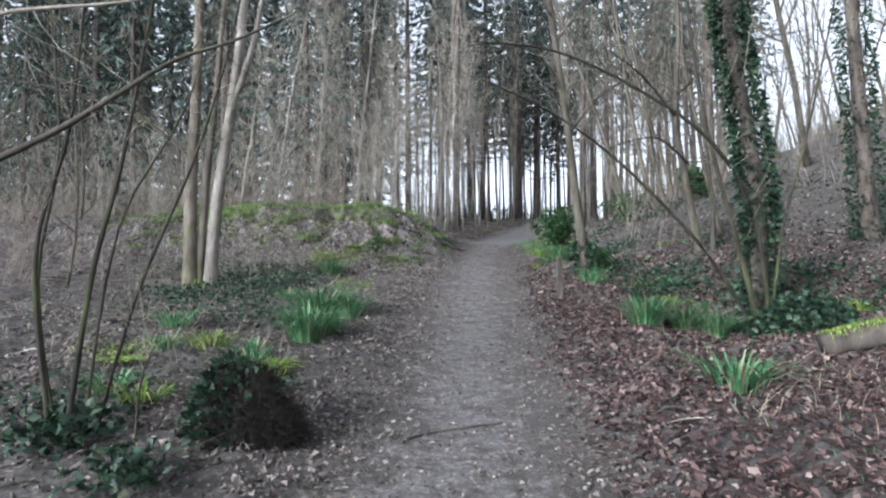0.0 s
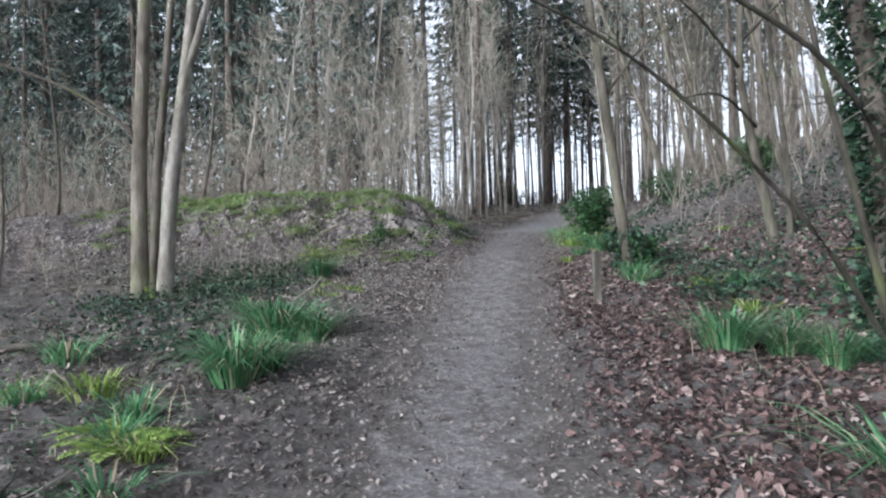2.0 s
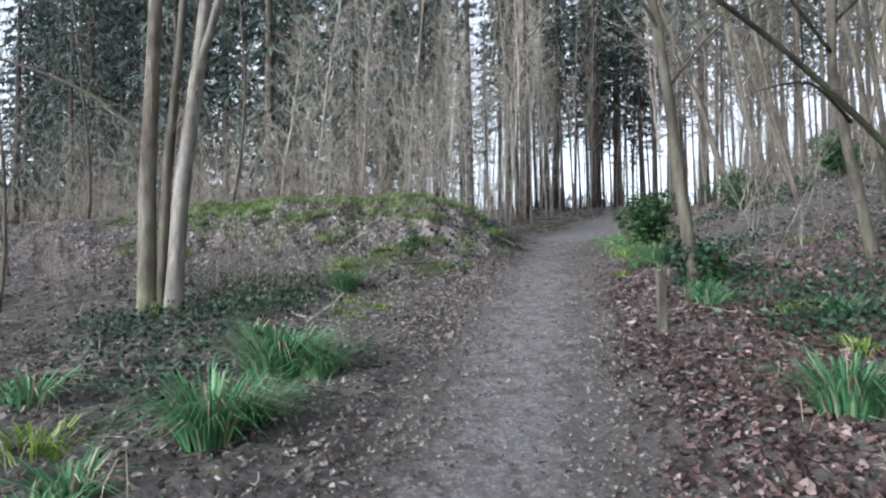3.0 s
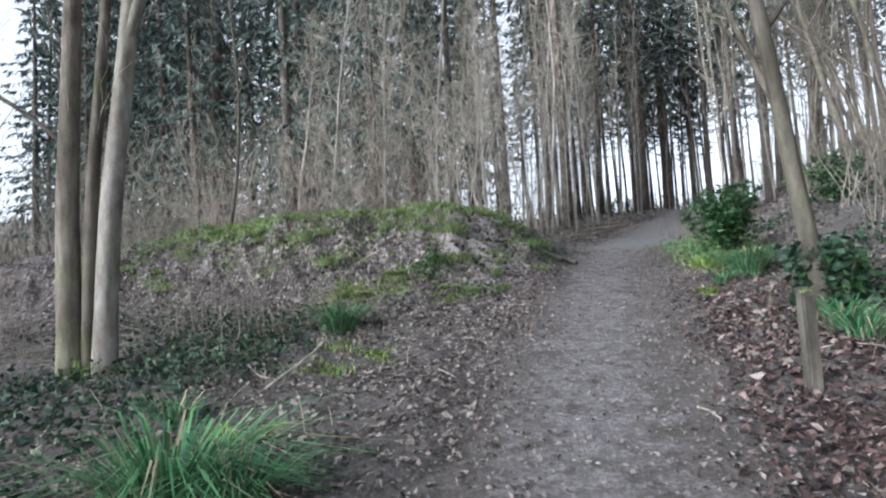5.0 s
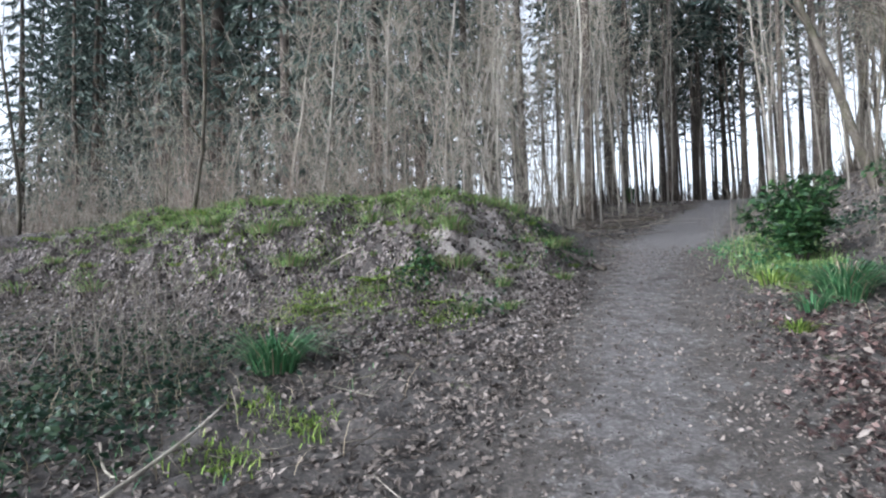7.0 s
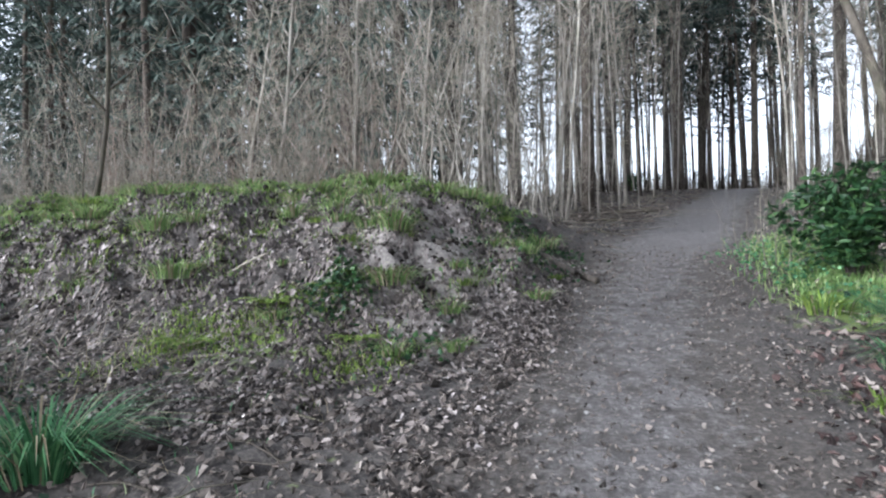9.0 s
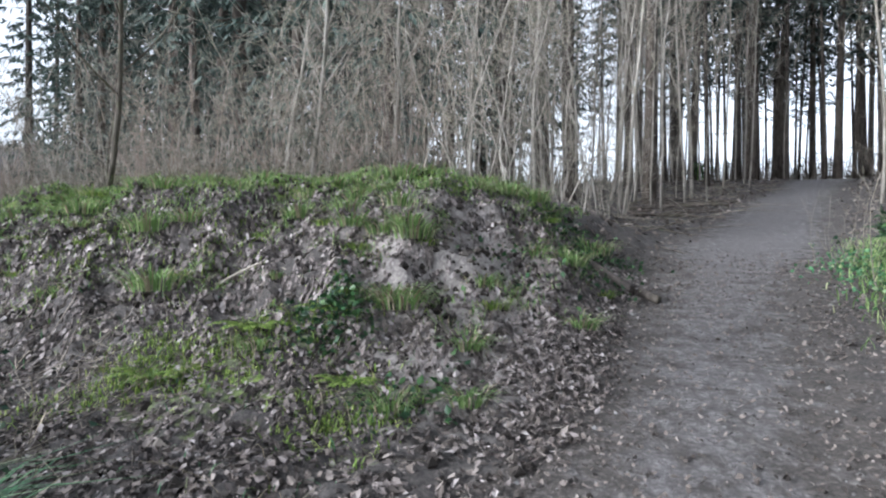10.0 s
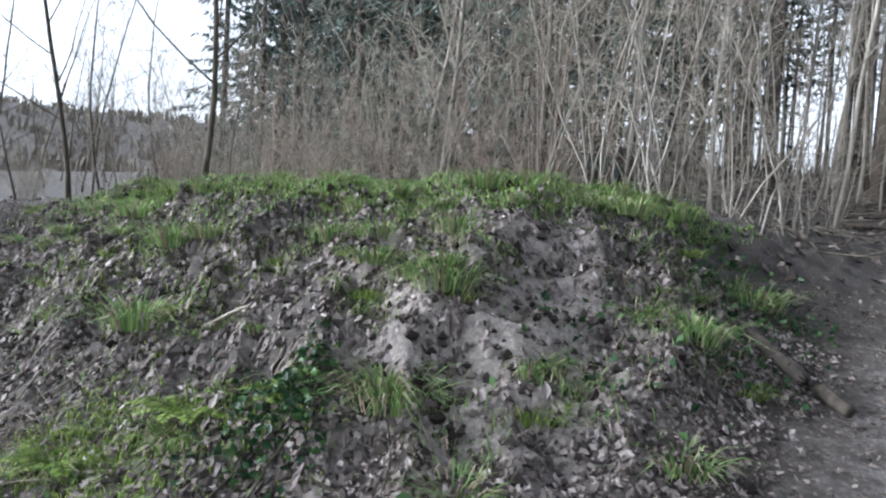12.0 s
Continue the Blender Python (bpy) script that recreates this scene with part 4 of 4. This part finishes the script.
scatter(big, [(-1.6, 6.8), (-1.75, 8.2), (-1.35, 8.15), (-2.3, 12.0), (2.85, 7.35), (2.35, 7.3), (3.1, 7.1), (2.72, 14.3), (-1.5, 7.1), (2.9, 14.7)], RNG, (0.7, 0.88))
small = [grass_tuft(90, 0.35, 0.34, 83), grass_tuft(70, 0.3, 0.28, 84), grass_tuft(80, 0.4, 0.25, 85, TURF, "grass_tuft", "short yellow-green tuft of mossy grass")]
scatter(small, [(2.68, 11.4), (2.9, 11.2), (3.35, 10.3), (3.7, 10.1), (5.2, 13.1), (4.8, 13.4), (2.45, 5.3), (2.7, 5.4), (-1.6, 5.5), (-1.9, 5.75), (-2.0, 6.1), (-2.6, 6.6), (2.6, 10.9), (-3.0, 6.4),
                (-2.5, 4.9), (-2.9, 5.2), (-1.5, 5.0), (1.95, 13.3), (2.3, 13.9), (3.6, 8.6), (3.3, 8.9), (-3.3, 7.3), (-2.5, 9.3), (-1.9, 9.0), (3.1, 12.6), (3.5, 13.3), (2.35, 15.3), (4.4, 9.0), (4.7, 6.4), (5.0, 7.4)], RNG, (0.7, 1.25))
ferns = [fern(91), fern(92, 7, 0.42), fern(93, 10, 0.38, TURF)]
scatter(ferns, [(-2.05, 5.85), (-1.72, 5.5), (-1.78, 14.4), (-2.2, 14.1), (-3.2, 5.9), (3.0, 10.2), (-1.35, 13.85), (-2.7, 13.7), (4.2, 12.4), (5.4, 10.6)], RNG, (0.7, 1.1))

# tussocks on the mound
knobs = [grass_tuft(170, 0.42, 0.24, 95, MEADOW, "grass_tussock", "arching fresh green grass tussock on the mound", 0.01, "tussocks on the mound", 0.25),
         grass_tuft(150, 0.5, 0.17, 96, TURF, "grass_tussock", "mossy yellow-green grass tussock on the mound", 0.01, "tussocks on the mound", 0.15),
         grass_tuft(130, 0.35, 0.18, 97, MEADOW, "grass_tussock", "fresh green grass tussock on the mound", 0.011, "tussocks on the mound", 0.2)]
rg = random.Random(17)
on_mound = [(-1.48, 15.25), (-1.4, 15.3), (-1.55, 15.32), (-2.2, 15.5), (-2.35, 15.4), (-1.95, 15.55), (-1.45, 14.7), (-1.9, 15.1), (-2.05, 15.25), (-1.75, 15.3), (-2.4, 13.85), (-2.1, 14.0), (-2.7, 13.7), (-1.7, 14.45), (-0.6, 13.9), (-1.0, 13.7), (-1.3, 13.55), (-0.1, 15.3), (-0.3, 16.2), (0.0, 16.3), (-0.5, 17.1), (-0.2, 17.7), (-0.7, 16.6)]
on_mound += spots(170, -9, -0.4, 14.2, 18.6, 0.24, rg, lambda x, y: 0.12 < float(mound_rise(x, y)) and (rg.random() < 0.4 or float(mound_rise(x, y)) > 0.72) and (x + 1.35) ** 2 / 0.25 + (y - 15.7) ** 2 / 1.2 > 1)
scatter(knobs, on_mound, rg, (0.6, 1.15))


def sward(name, label, mat, count, weight, box, length, seed, width=0.008, sway=0.45):
    """Short turf, thicker where weight is high."""
    rg = np.random.default_rng(seed)
    x0, x1, y0, y1 = box
    px, py = rg.uniform(x0, x1, count * 6), rg.uniform(y0, y1, count * 6)
    keep = rg.random(count * 6) < weight(px, py)
    px, py = px[keep][:count], py[keep][:count]
    pz = ground(px, py)
    s = Shape()
    for x, y, z, a, b, k in zip(px, py, pz, rg.normal(0, sway, len(px)), rg.normal(0, sway, len(px)), rg.uniform(0.5, 1.3, len(px))):
        s.blade((x, y, z - 0.012), (a, b, 0), length * k, width, 0.5)
    return tagged(new(name, s.mesh(name, mat)), label, "grass", kind="stuff")


def crest_weight(x, y):
    m = mound_rise(x, y)
    bald = np.exp(-(((x + 1.3) / 0.55) ** 2 + ((y - 15.6) / 1.0) ** 2))
    patchy = 0.5 + 0.5 * np.sin(2.3 * x + 1.1 * y) * np.sin(1.9 * y - 1.2 * x)
    return np.clip(smooth(0.5, 0.86, m) * (0.3 + 0.7 * patchy) - bald, 0, 1) * smooth(-9.5, -6, x)


sward("mound_turf", "short bright green grass over the mound's crest", MEADOW, 34000, crest_weight, (-9.5, 0.3, 14.5, 19.5), 0.1, 1, 0.011)
sward("mound_moss", "yellow-green moss among the grass of the mound's crest", TURF, 22000, lambda x, y: crest_weight(x, y) * (0.5 + 0.5 * np.sin(3.7 * x + 1) * np.sin(3.1 * y)), (-9.5, 0.3, 14.5, 19.5), 0.07, 6, 0.012)


def slope_weight(x, y):
    m = mound_rise(x, y)
    tufty = np.clip(np.sin(4.3 * x + 1.7 * np.sin(2.1 * y)) * np.sin(5.2 * y - 1.3 * x) - 0.15, 0, 1) + 0.5 * np.exp(-(((x + 0.1) / 0.5) ** 2 + ((y - 16.2) / 1.0) ** 2))
    return np.clip(smooth(0.08, 0.3, m) * smooth(1.0, 0.9, m) * tufty, 0, 1)


sward("slope_grass", "sparse tufted green grass on the mound's slope", MEADOW, 11000, slope_weight, (-8, 0.5, 13, 18), 0.12, 8, 0.009, 0.7)
sward("slope_straw", "sparse dry grass on the mound's slope", STRAW, 3500, slope_weight, (-8, 0.5, 13, 18), 0.14, 9, 0.006, 0.9)


def moss_weight(x, y):
    k = np.exp(-(((x + 2.35) / 0.75) ** 2 + ((y - 13.95 - 0.55 * (x + 2.2)) / 0.28) ** 2)) + 0.8 * np.exp(-(((x + 1.8) / 0.25) ** 2 + ((y - 14.3) / 0.25) ** 2))
    for a, b, r in ((-1.64, 11.1, 0.16), (-1.83, 10.5, 0.18), (-1.5, 10.9, 0.1), (-3.4, 6.4, 0.3), (-2.1, 11.3, 0.15), (-1.2, 13.6, 0.3), (-3.2, 14.9, 0.4), (-4.5, 14.8, 0.4), (-2.9, 13.9, 0.3)):
        k = k + 0.8 * np.exp(-((x - a) ** 2 + (y - b) ** 2) / r ** 2)
    return np.clip(k, 0, 1)


sward("moss_patches", "yellow-green moss patches in the leaf litter", TURF, 17000, moss_weight, (-5.2, -0.8, 5.8, 15.4), 0.085, 2, 0.01)


def verge_weight(x, y):
    off = path_offset(x, y)
    return np.clip(np.exp(-(((off - 1.75) / 0.45) ** 2)) * smooth(14.8, 16.5, y) * smooth(22, 19, y), 0, 1)


sward("path_verge", "bright green grass verge along the path", MEADOW, 8000, verge_weight, (1.0, 5.0, 14.5, 22), 0.16, 3, 0.012)
sward("thin_grass", "thin scattered grass on the woodland floor", GRASS, 5000, lambda x, y: 0.15 * smooth(1.3, 2.2, np.abs(path_offset(x, y))) * (0.5 + 0.5 * np.sin(1.7 * x) * np.sin(1.3 * y + 1)), (-6, 6, 3, 15), 0.12, 4)
sward("dry_grass", "dry straw-coloured grass stalks in the undergrowth", STRAW, 900, lambda x, y: np.exp(-(((x + 3.4) / 1.1) ** 2 + ((y - 11.3) / 0.9) ** 2)) + 0.12 * (np.abs(path_offset(x, y)) > 1.6), (-6.5, 4, 4, 14), 0.33, 5, 0.005, 0.9)

low_leaves("ground_ivy", "low dark ivy carpeting the woodland floor", "ivy", [(-4.1, 9.7, 0.9, 420), (-3.4, 10.1, 0.8, 280), (-4.6, 10.2, 0.6, 220), (-2.9, 9.3, 0.6, 160), (-3.1, 10.5, 0.7, 420), (-2.7, 11.2, 0.6, 260), (-3.9, 11.3, 0.7, 260), (-1.8, 3.3, 0.25, 260), (-3.0, 4.6, 0.6, 260), (-2.6, 7.9, 0.6, 240), (-3.4, 8.6, 0.9, 260)], 0.06, IVY, 21)
low_leaves("bank_ivy", "low green ivy and bramble leaves on the bank", "ivy", [(3.4, 9.6, 0.8, 420), (4.4, 8.4, 0.8, 420), (4.0, 11.0, 0.9, 420), (5.4, 9.4, 1.0, 420), (5.8, 7.2, 1.0, 500), (3.3, 12.4, 0.6, 350), (3.9, 14.5, 1.0, 500), (6.2, 12.5, 1.4, 400), (8.0, 15, 1.8, 500), (6.5, 18, 1.6, 500), (9.5, 20, 2.2, 500), (4.8, 20.5, 1.4, 500)], 0.08, IVY, 22, 0.22)
low_leaves("bramble_patch", "dark tangled bramble and ivy leaves left of the mound", "bramble", [(-3.2, 12.0, 0.8, 420), (-4.2, 12.6, 0.9, 380), (-5.4, 12.2, 1.0, 380), (-2.7, 10.6, 0.6, 300), (-3.6, 11.0, 0.8, 360)], 0.05, IVY, 26, 0.25)
low_leaves("mossy_clump", "dark leafy clump overhanging a hollow on the mound", "herbs", [(-1.7, 14.4, 0.17, 170), (-1.6, 14.2, 0.22, 90), (-1.85, 14.15, 0.3, 70)], 0.05, HOLLY, 25, 0.14)
low_leaves("mound_herbs", "small green herb leaves at the foot of the mound", "herbs", [(-0.35, 17.4, 0.5, 200), (-0.1, 16.7, 0.4, 120), (-0.5, 18.2, 0.5, 140), (0.15, 17.7, 0.3, 90), (-0.6, 15.6, 0.6, 90), (-0.9, 13.8, 0.4, 70), (-1.6, 14.2, 0.3, 110)], 0.055, HOLLY, 23, 0.1)
low_leaves("verge_herbs", "leafy bright green herbs below the evergreen bush", "herbs", [(2.6, 16.6, 0.4, 160), (2.5, 17.6, 0.5, 180), (2.75, 15.6, 0.4, 110), (2.7, 18.7, 0.5, 130)], 0.05, GRASS, 24, 0.18)


def ivy_stump(x, y):
    t = thing("ivy_covered_stump", "dark rotten stump smothered in ivy and matted dead stems", "stump")
    wood, s, hair = Shape(), Shape(), Shape()
    rg = random.Random(29)
    # a rotten heap, highest at the back and slumping to one side
    lumps = [(-0.06, 0.03, 0.2, 0.5), (0.08, 0.0, 0.19, 0.47), (0.19, -0.05, 0.15, 0.3), (-0.15, -0.04, 0.14, 0.34), (0.28, -0.08, 0.12, 0.14)]
    for cx, cy, r, h in lumps:
        levels = (-0.15, 0.3 * h, 0.62 * h, 0.86 * h, 0.97 * h)
        wood.tube([(cx + rg.uniform(-0.02, 0.02), cy + rg.uniform(-0.02, 0.02), z) for z in levels], [r, r * 0.97, r * 0.8, r * 0.48, r * 0.15], 11)

    def on_heap(lump):
        cx, cy, r, h = lump
        a, k = rg.uniform(0, 6.28), rg.uniform(0, 1)
        q = r * math.sqrt(max(0.03, 1 - k ** 3))
        return Vector((cx + q * math.cos(a), cy + q * math.sin(a), h * k)), Vector((math.cos(a), math.sin(a), 0.2 + k))
    for _ in range(900):
        p, out = on_heap(rg.choice((lumps[0], lumps[0], lumps[3], lumps[1])))
        if p.x > 0.1 + rg.gauss(0, 0.1):
            continue
        out = (out.normalized() + Vector((rg.uniform(-0.8, 0.8), rg.uniform(-0.8, 0.8), rg.uniform(-0.8, 0.5)))).normalized()
        k = rg.uniform(0.035, 0.075)
        s.leaf(p + out * rg.uniform(0, 0.05), out, turned(out, 1.57, rg.uniform(0, 6.28)), k, k * 0.85, 0.2)
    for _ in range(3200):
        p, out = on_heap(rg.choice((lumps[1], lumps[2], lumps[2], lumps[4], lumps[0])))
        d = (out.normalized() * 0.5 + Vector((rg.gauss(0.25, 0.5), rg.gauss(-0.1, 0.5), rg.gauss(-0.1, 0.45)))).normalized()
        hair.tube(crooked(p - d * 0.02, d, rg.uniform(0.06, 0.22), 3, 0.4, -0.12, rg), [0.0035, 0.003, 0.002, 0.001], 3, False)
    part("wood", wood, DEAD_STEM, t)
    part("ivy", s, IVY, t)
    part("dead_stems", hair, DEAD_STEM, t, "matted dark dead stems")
    t.matrix_basis = placed(x, y)


ivy_stump(-1.42, 4.05)


def fallen_twigs(label, mat, count, weight, box, seed, length=(0.12, 0.5), r=0.004):
    """Thin dead twigs lying about."""
    rg = random.Random(seed)
    s = Shape()
    x0, x1, y0, y1 = box
    for _ in range(count):
        x, y = rg.uniform(x0, x1), rg.uniform(y0, y1)
        if rg.random() > float(weight(x, y)):
            continue
        a, k = rg.uniform(0, 6.28), rg.uniform(*length)
        b = a + rg.uniform(-0.5, 0.5)
        p = [(x, y), (x + 0.5 * k * math.cos(a), y + 0.5 * k * math.sin(a)), (x + 0.5 * k * (math.cos(a) + math.cos(b)), y + 0.5 * k * (math.sin(a) + math.sin(b)))]
        up = rg.uniform(0.0, 0.35) * k * (rg.random() < 0.45)
        q = [(u, v, gz(u, v) + 0.012 + up * i / 2) for i, (u, v) in enumerate(p)]
        s.tube(q, taper(r * rg.uniform(0.7, 1.5), r * 0.4, 2), 3, False)
    return tagged(new("fallen_twigs", s.mesh("fallen_twigs", mat)), label, "twigs", kind="stuff")


def rough_floor(x, y):
    return float(smooth(1.3, 2.0, abs(float(path_offset(x, y)))) * (1 - 0.6 * smooth(0.3, 0.8, mound_rise(x, y))))


fallen_twigs("pale dead twigs strewn over the woodland floor", TWIG_BROWN, 1500, rough_floor, (-8, 7, 3, 14.5), 101)
fallen_twigs("dark dead twigs strewn over the woodland floor", TWIG_DARK, 1800, rough_floor, (-8, 7, 3, 14.5), 102, (0.15, 0.7), 0.005)
fallen_twigs("dead branches lying at the far edge of the wood", TWIG_BROWN, 700, lambda x, y: float(path_offset(x, y)) < -1.3, (-4, 9, 19.5, 34), 103, (0.4, 1.6), 0.014)
fallen_twigs("dead bramble and bracken stalks left of the mound", TWIG_BROWN, 900, lambda x, y: float(1 - smooth(0.2, 0.6, mound_rise(x, y))), (-8, -2.6, 10.8, 14.2), 104, (0.25, 0.8), 0.004)


# ---- leaf litter ----
def litter(name, label, mat, count, weight, box, seed, size=(0.05, 0.1)):
    rg = np.random.default_rng(seed)
    x0, x1, y0, y1 = box
    px, py = rg.uniform(x0, x1, count * 14), rg.uniform(y0, y1, count * 14)
    keep = rg.random(count * 14) < weight(px, py)
    px, py = px[keep][:count], py[keep][:count]
    n = len(px)
    pz = ground(px, py) + rg.uniform(0.004, 0.03, n)
    a, k = rg.uniform(0, 6.28, n), rg.uniform(*size, n)
    curl, tx, ty = rg.uniform(-0.1, 0.45, n), rg.normal(0, 0.3, n), rg.normal(0, 0.3, n)
    # slope of the ground, so that leaves lie on it
    gx, gy = (ground(px + 0.05, py) - ground(px - 0.05, py)) / 0.1, (ground(px, py + 0.05) - ground(px, py - 0.05)) / 0.1
    base = np.stack([px, py, pz], -1)
    u = np.stack([np.cos(a), np.sin(a), np.cos(a) * (gx + tx) + np.sin(a) * (gy + ty)], -1)
    w = np.stack([-np.sin(a), np.cos(a), -np.sin(a) * (gx + tx) + np.cos(a) * (gy + ty)], -1)
    up = np.array([0, 0, 1.0])
    h = (curl * k)[:, None] * up
    k = k[:, None]
    # six corners: stem, two shoulders a side, tip; folded along the rib
    v = np.stack([base - u * k * 0.5, base + w * k * 0.3 - u * k * 0.15 + h * 0.6, base + w * k * 0.26 + u * k * 0.2 + h * 0.8, base + u * k * 0.5 + h * 0.5,
                  base - w * k * 0.26 + u * k * 0.2 + h * 0.8, base - w * k * 0.3 - u * k * 0.15 + h * 0.6], 1)
    v = (v + rg.normal(0, 0.13, v.shape) * k[:, None, :]).reshape(-1, 3)
    i = np.arange(n)[:, None] * 6
    f = np.concatenate([i + np.array([[0, 1, 2, 3]]), i + np.array([[0, 3, 4, 5]])], 1).reshape(-1, 4)
    me = bpy.data.meshes.new(name)
    me.from_pydata(v.tolist(), [], f.tolist())
    me.materials.append(mat)
    return tagged(new(name, me), label, "leaves", kind="stuff")


def beside(x, y, gap=1.0, soft=0.6):
    half = np.interp(y, WIDTH_Y, WIDTH_X)
    return smooth(half - 0.4 + gap - 1.0, half + soft - 0.2 + gap - 1.0, np.abs(path_offset(x, y)))


def clumpy(x, y):
    return 0.45 + 0.55 * (0.5 + 0.5 * np.sin(2.1 * x + 0.7 * y + np.sin(1.9 * y)) * np.sin(1.7 * y - 1.1 * x))


litter("russet_leaves", "russet fallen leaves covering the verge beside the path", LITTER_RED, 56000, lambda x, y: beside(x, y) * (path_offset(x, y) > 0) * clumpy(x, y) * smooth(16, 9, y) * smooth(8.5, 5.5, x) * smooth(-1, 2, y), (0.8, 8.5, -1, 15), 1, (0.03, 0.07))
litter("bank_leaves", "brown fallen leaves on the climbing bank", LITTER, 15000, lambda x, y: beside(x, y) * (path_offset(x, y) > 0) * clumpy(x, y) * smooth(18, 9, x) * smooth(27, 18, y) * smooth(2, 8, y), (1.5, 18, 2, 27), 2, (0.035, 0.085))
litter("brown_leaves", "brown fallen leaves on the woodland floor", LITTER, 42000, lambda x, y: beside(x, y) * (path_offset(x, y) < 0) * clumpy(x, y) * smooth(-12, -6, x) * smooth(-3, 2, y) * (1 - 0.7 * smooth(-2.2, -3.2, x) * smooth(8.5, 9.5, y)), (-12, 0.3, -3, 14.6), 3, (0.025, 0.058))
# paler leaves than LITTER, thinning out towards the mound's foot
litter("mound_leaves", "pale brown fallen leaves on the mound's slope", LITTER_PALE, 58000, lambda x, y: (0.3 + 0.7 * smooth(13.4, 15.0, y)) * beside(x, y, 1.0, 0.3) * (0.25 + 0.75 * smooth(0.9, 0.6, mound_rise(x, y))) * clumpy(x, y) * (1 - 0.85 * np.exp(-(((x + 1.0) / 0.45) ** 2 + ((y - 15.3) / 1.1) ** 2))), (-12, 0.6, 12.4, 17.6), 4, (0.02, 0.055))
litter("far_leaves", "brown fallen leaves under the trees beyond the mound", LITTER, 14000, lambda x, y: beside(x, y) * clumpy(x, y), (-7, 14, 18, 38), 15, (0.05, 0.12))
litter("path_crumbs", "dark trodden leaf crumbs on the path", LITTER, 15000, lambda x, y: (1 - beside(x, y, 1.4)) * (0.2 + 0.8 * smooth(0.15, 0.9, np.abs(path_offset(x, y)))) * clumpy(x, y), (-2.2, 3.6, 1.5, 19), 16, (0.014, 0.04))
litter("path_leaves", "trodden leaf scraps on the gravel path", LITTER, 5200, lambda x, y: (1 - beside(x, y)) * 0.8 + 0.2, (-1.6, 3.2, 1.5, 20), 5, (0.014, 0.04))


def gravel(count, seed):
    """Small pale and dark stones pressed into the path."""
    rg = random.Random(seed)
    s = Shape()
    n = 0
    while n < count:
        y = 1.8 + 16 * rg.random() ** 1.4
        half = float(np.interp(y, WIDTH_Y, WIDTH_X))
        x = float(eased(y, CENTRE_Y, CENTRE_X)) + rg.uniform(-half, half)
        k = rg.uniform(0.006, 0.018) if rg.random() < 0.93 else rg.uniform(0.02, 0.035)
        z = gz(x, y)
        i = len(s.v)
        for a, h in ((0, 0), (1.57, 0), (3.14, 0), (4.71, 0)):
            a += rg.uniform(-0.4, 0.4)
            s.v.append((x + k * math.cos(a) * rg.uniform(0.7, 1.2), y + k * math.sin(a) * rg.uniform(0.7, 1.2), z - 0.004))
        s.v.append((x, y, z + k * 0.55))
        s.f += [(i, i + 1, i + 4), (i + 1, i + 2, i + 4), (i + 2, i + 3, i + 4), (i + 3, i, i + 4)]
        n += 1
    return tagged(new("path_gravel", s.mesh("path_gravel", STONE)), "small grey and pale stones pressed into the path", "gravel", kind="stuff")


STONE = leaf_material("path_stone", [(0, (0.1, 0.09, 0.08)), (0.8, (0.15, 0.14, 0.13)), (1, (0.28, 0.27, 0.26))], 0.7, 0.0)
gravel(6000, 3)


def soil_clods(count, seed):
    """Crumbled lumps of soil on the mound and beside the path."""
    rg = np.random.default_rng(seed)
    px, py = rg.uniform(-8, 0.6, count * 6), rg.uniform(11.5, 17, count * 6)
    m = mound_rise(px, py)
    keep = (rg.random(count * 6) < beside(px, py, 1.0, 0.3) * (0.3 + 0.7 * smooth(0.03, 0.2, m)) * smooth(1.0, 0.9, m) * clumpy(px, py))
    px, py = px[keep][:count], py[keep][:count]
    pz = ground(px, py)
    s = Shape()
    for x, y, z, k in zip(px, py, pz, rg.uniform(0.012, 0.045, len(px)) * rg.uniform(0.5, 1.3, len(px))):
        i = len(s.v)
        j = rg.uniform(0.6, 1.3, 6) * k
        s.v += [(x + j[0], y, z), (x, y + j[1], z), (x - j[2], y, z), (x, y - j[3], z), (x + j[0] * 0.3, y - j[1] * 0.3, z + j[4] * 0.9), (x, y, z - k)]
        s.f += [(i, i + 1, i + 4), (i + 1, i + 2, i + 4), (i + 2, i + 3, i + 4), (i + 3, i, i + 4), (i + 1, i, i + 5), (i + 2, i + 1, i + 5), (i + 3, i + 2, i + 5), (i, i + 3, i + 5)]
    return tagged(new("soil_clods", s.mesh("soil_clods", SOIL, False)), "crumbled dark soil clods on the mound", "soil", kind="stuff")


SOIL = leaf_material("crumbled_soil", [(0, (0.015, 0.012, 0.01)), (0.6, (0.06, 0.05, 0.043)), (1, (0.19, 0.165, 0.145))], 0.95, 0.0)
soil_clods(7000, 9)
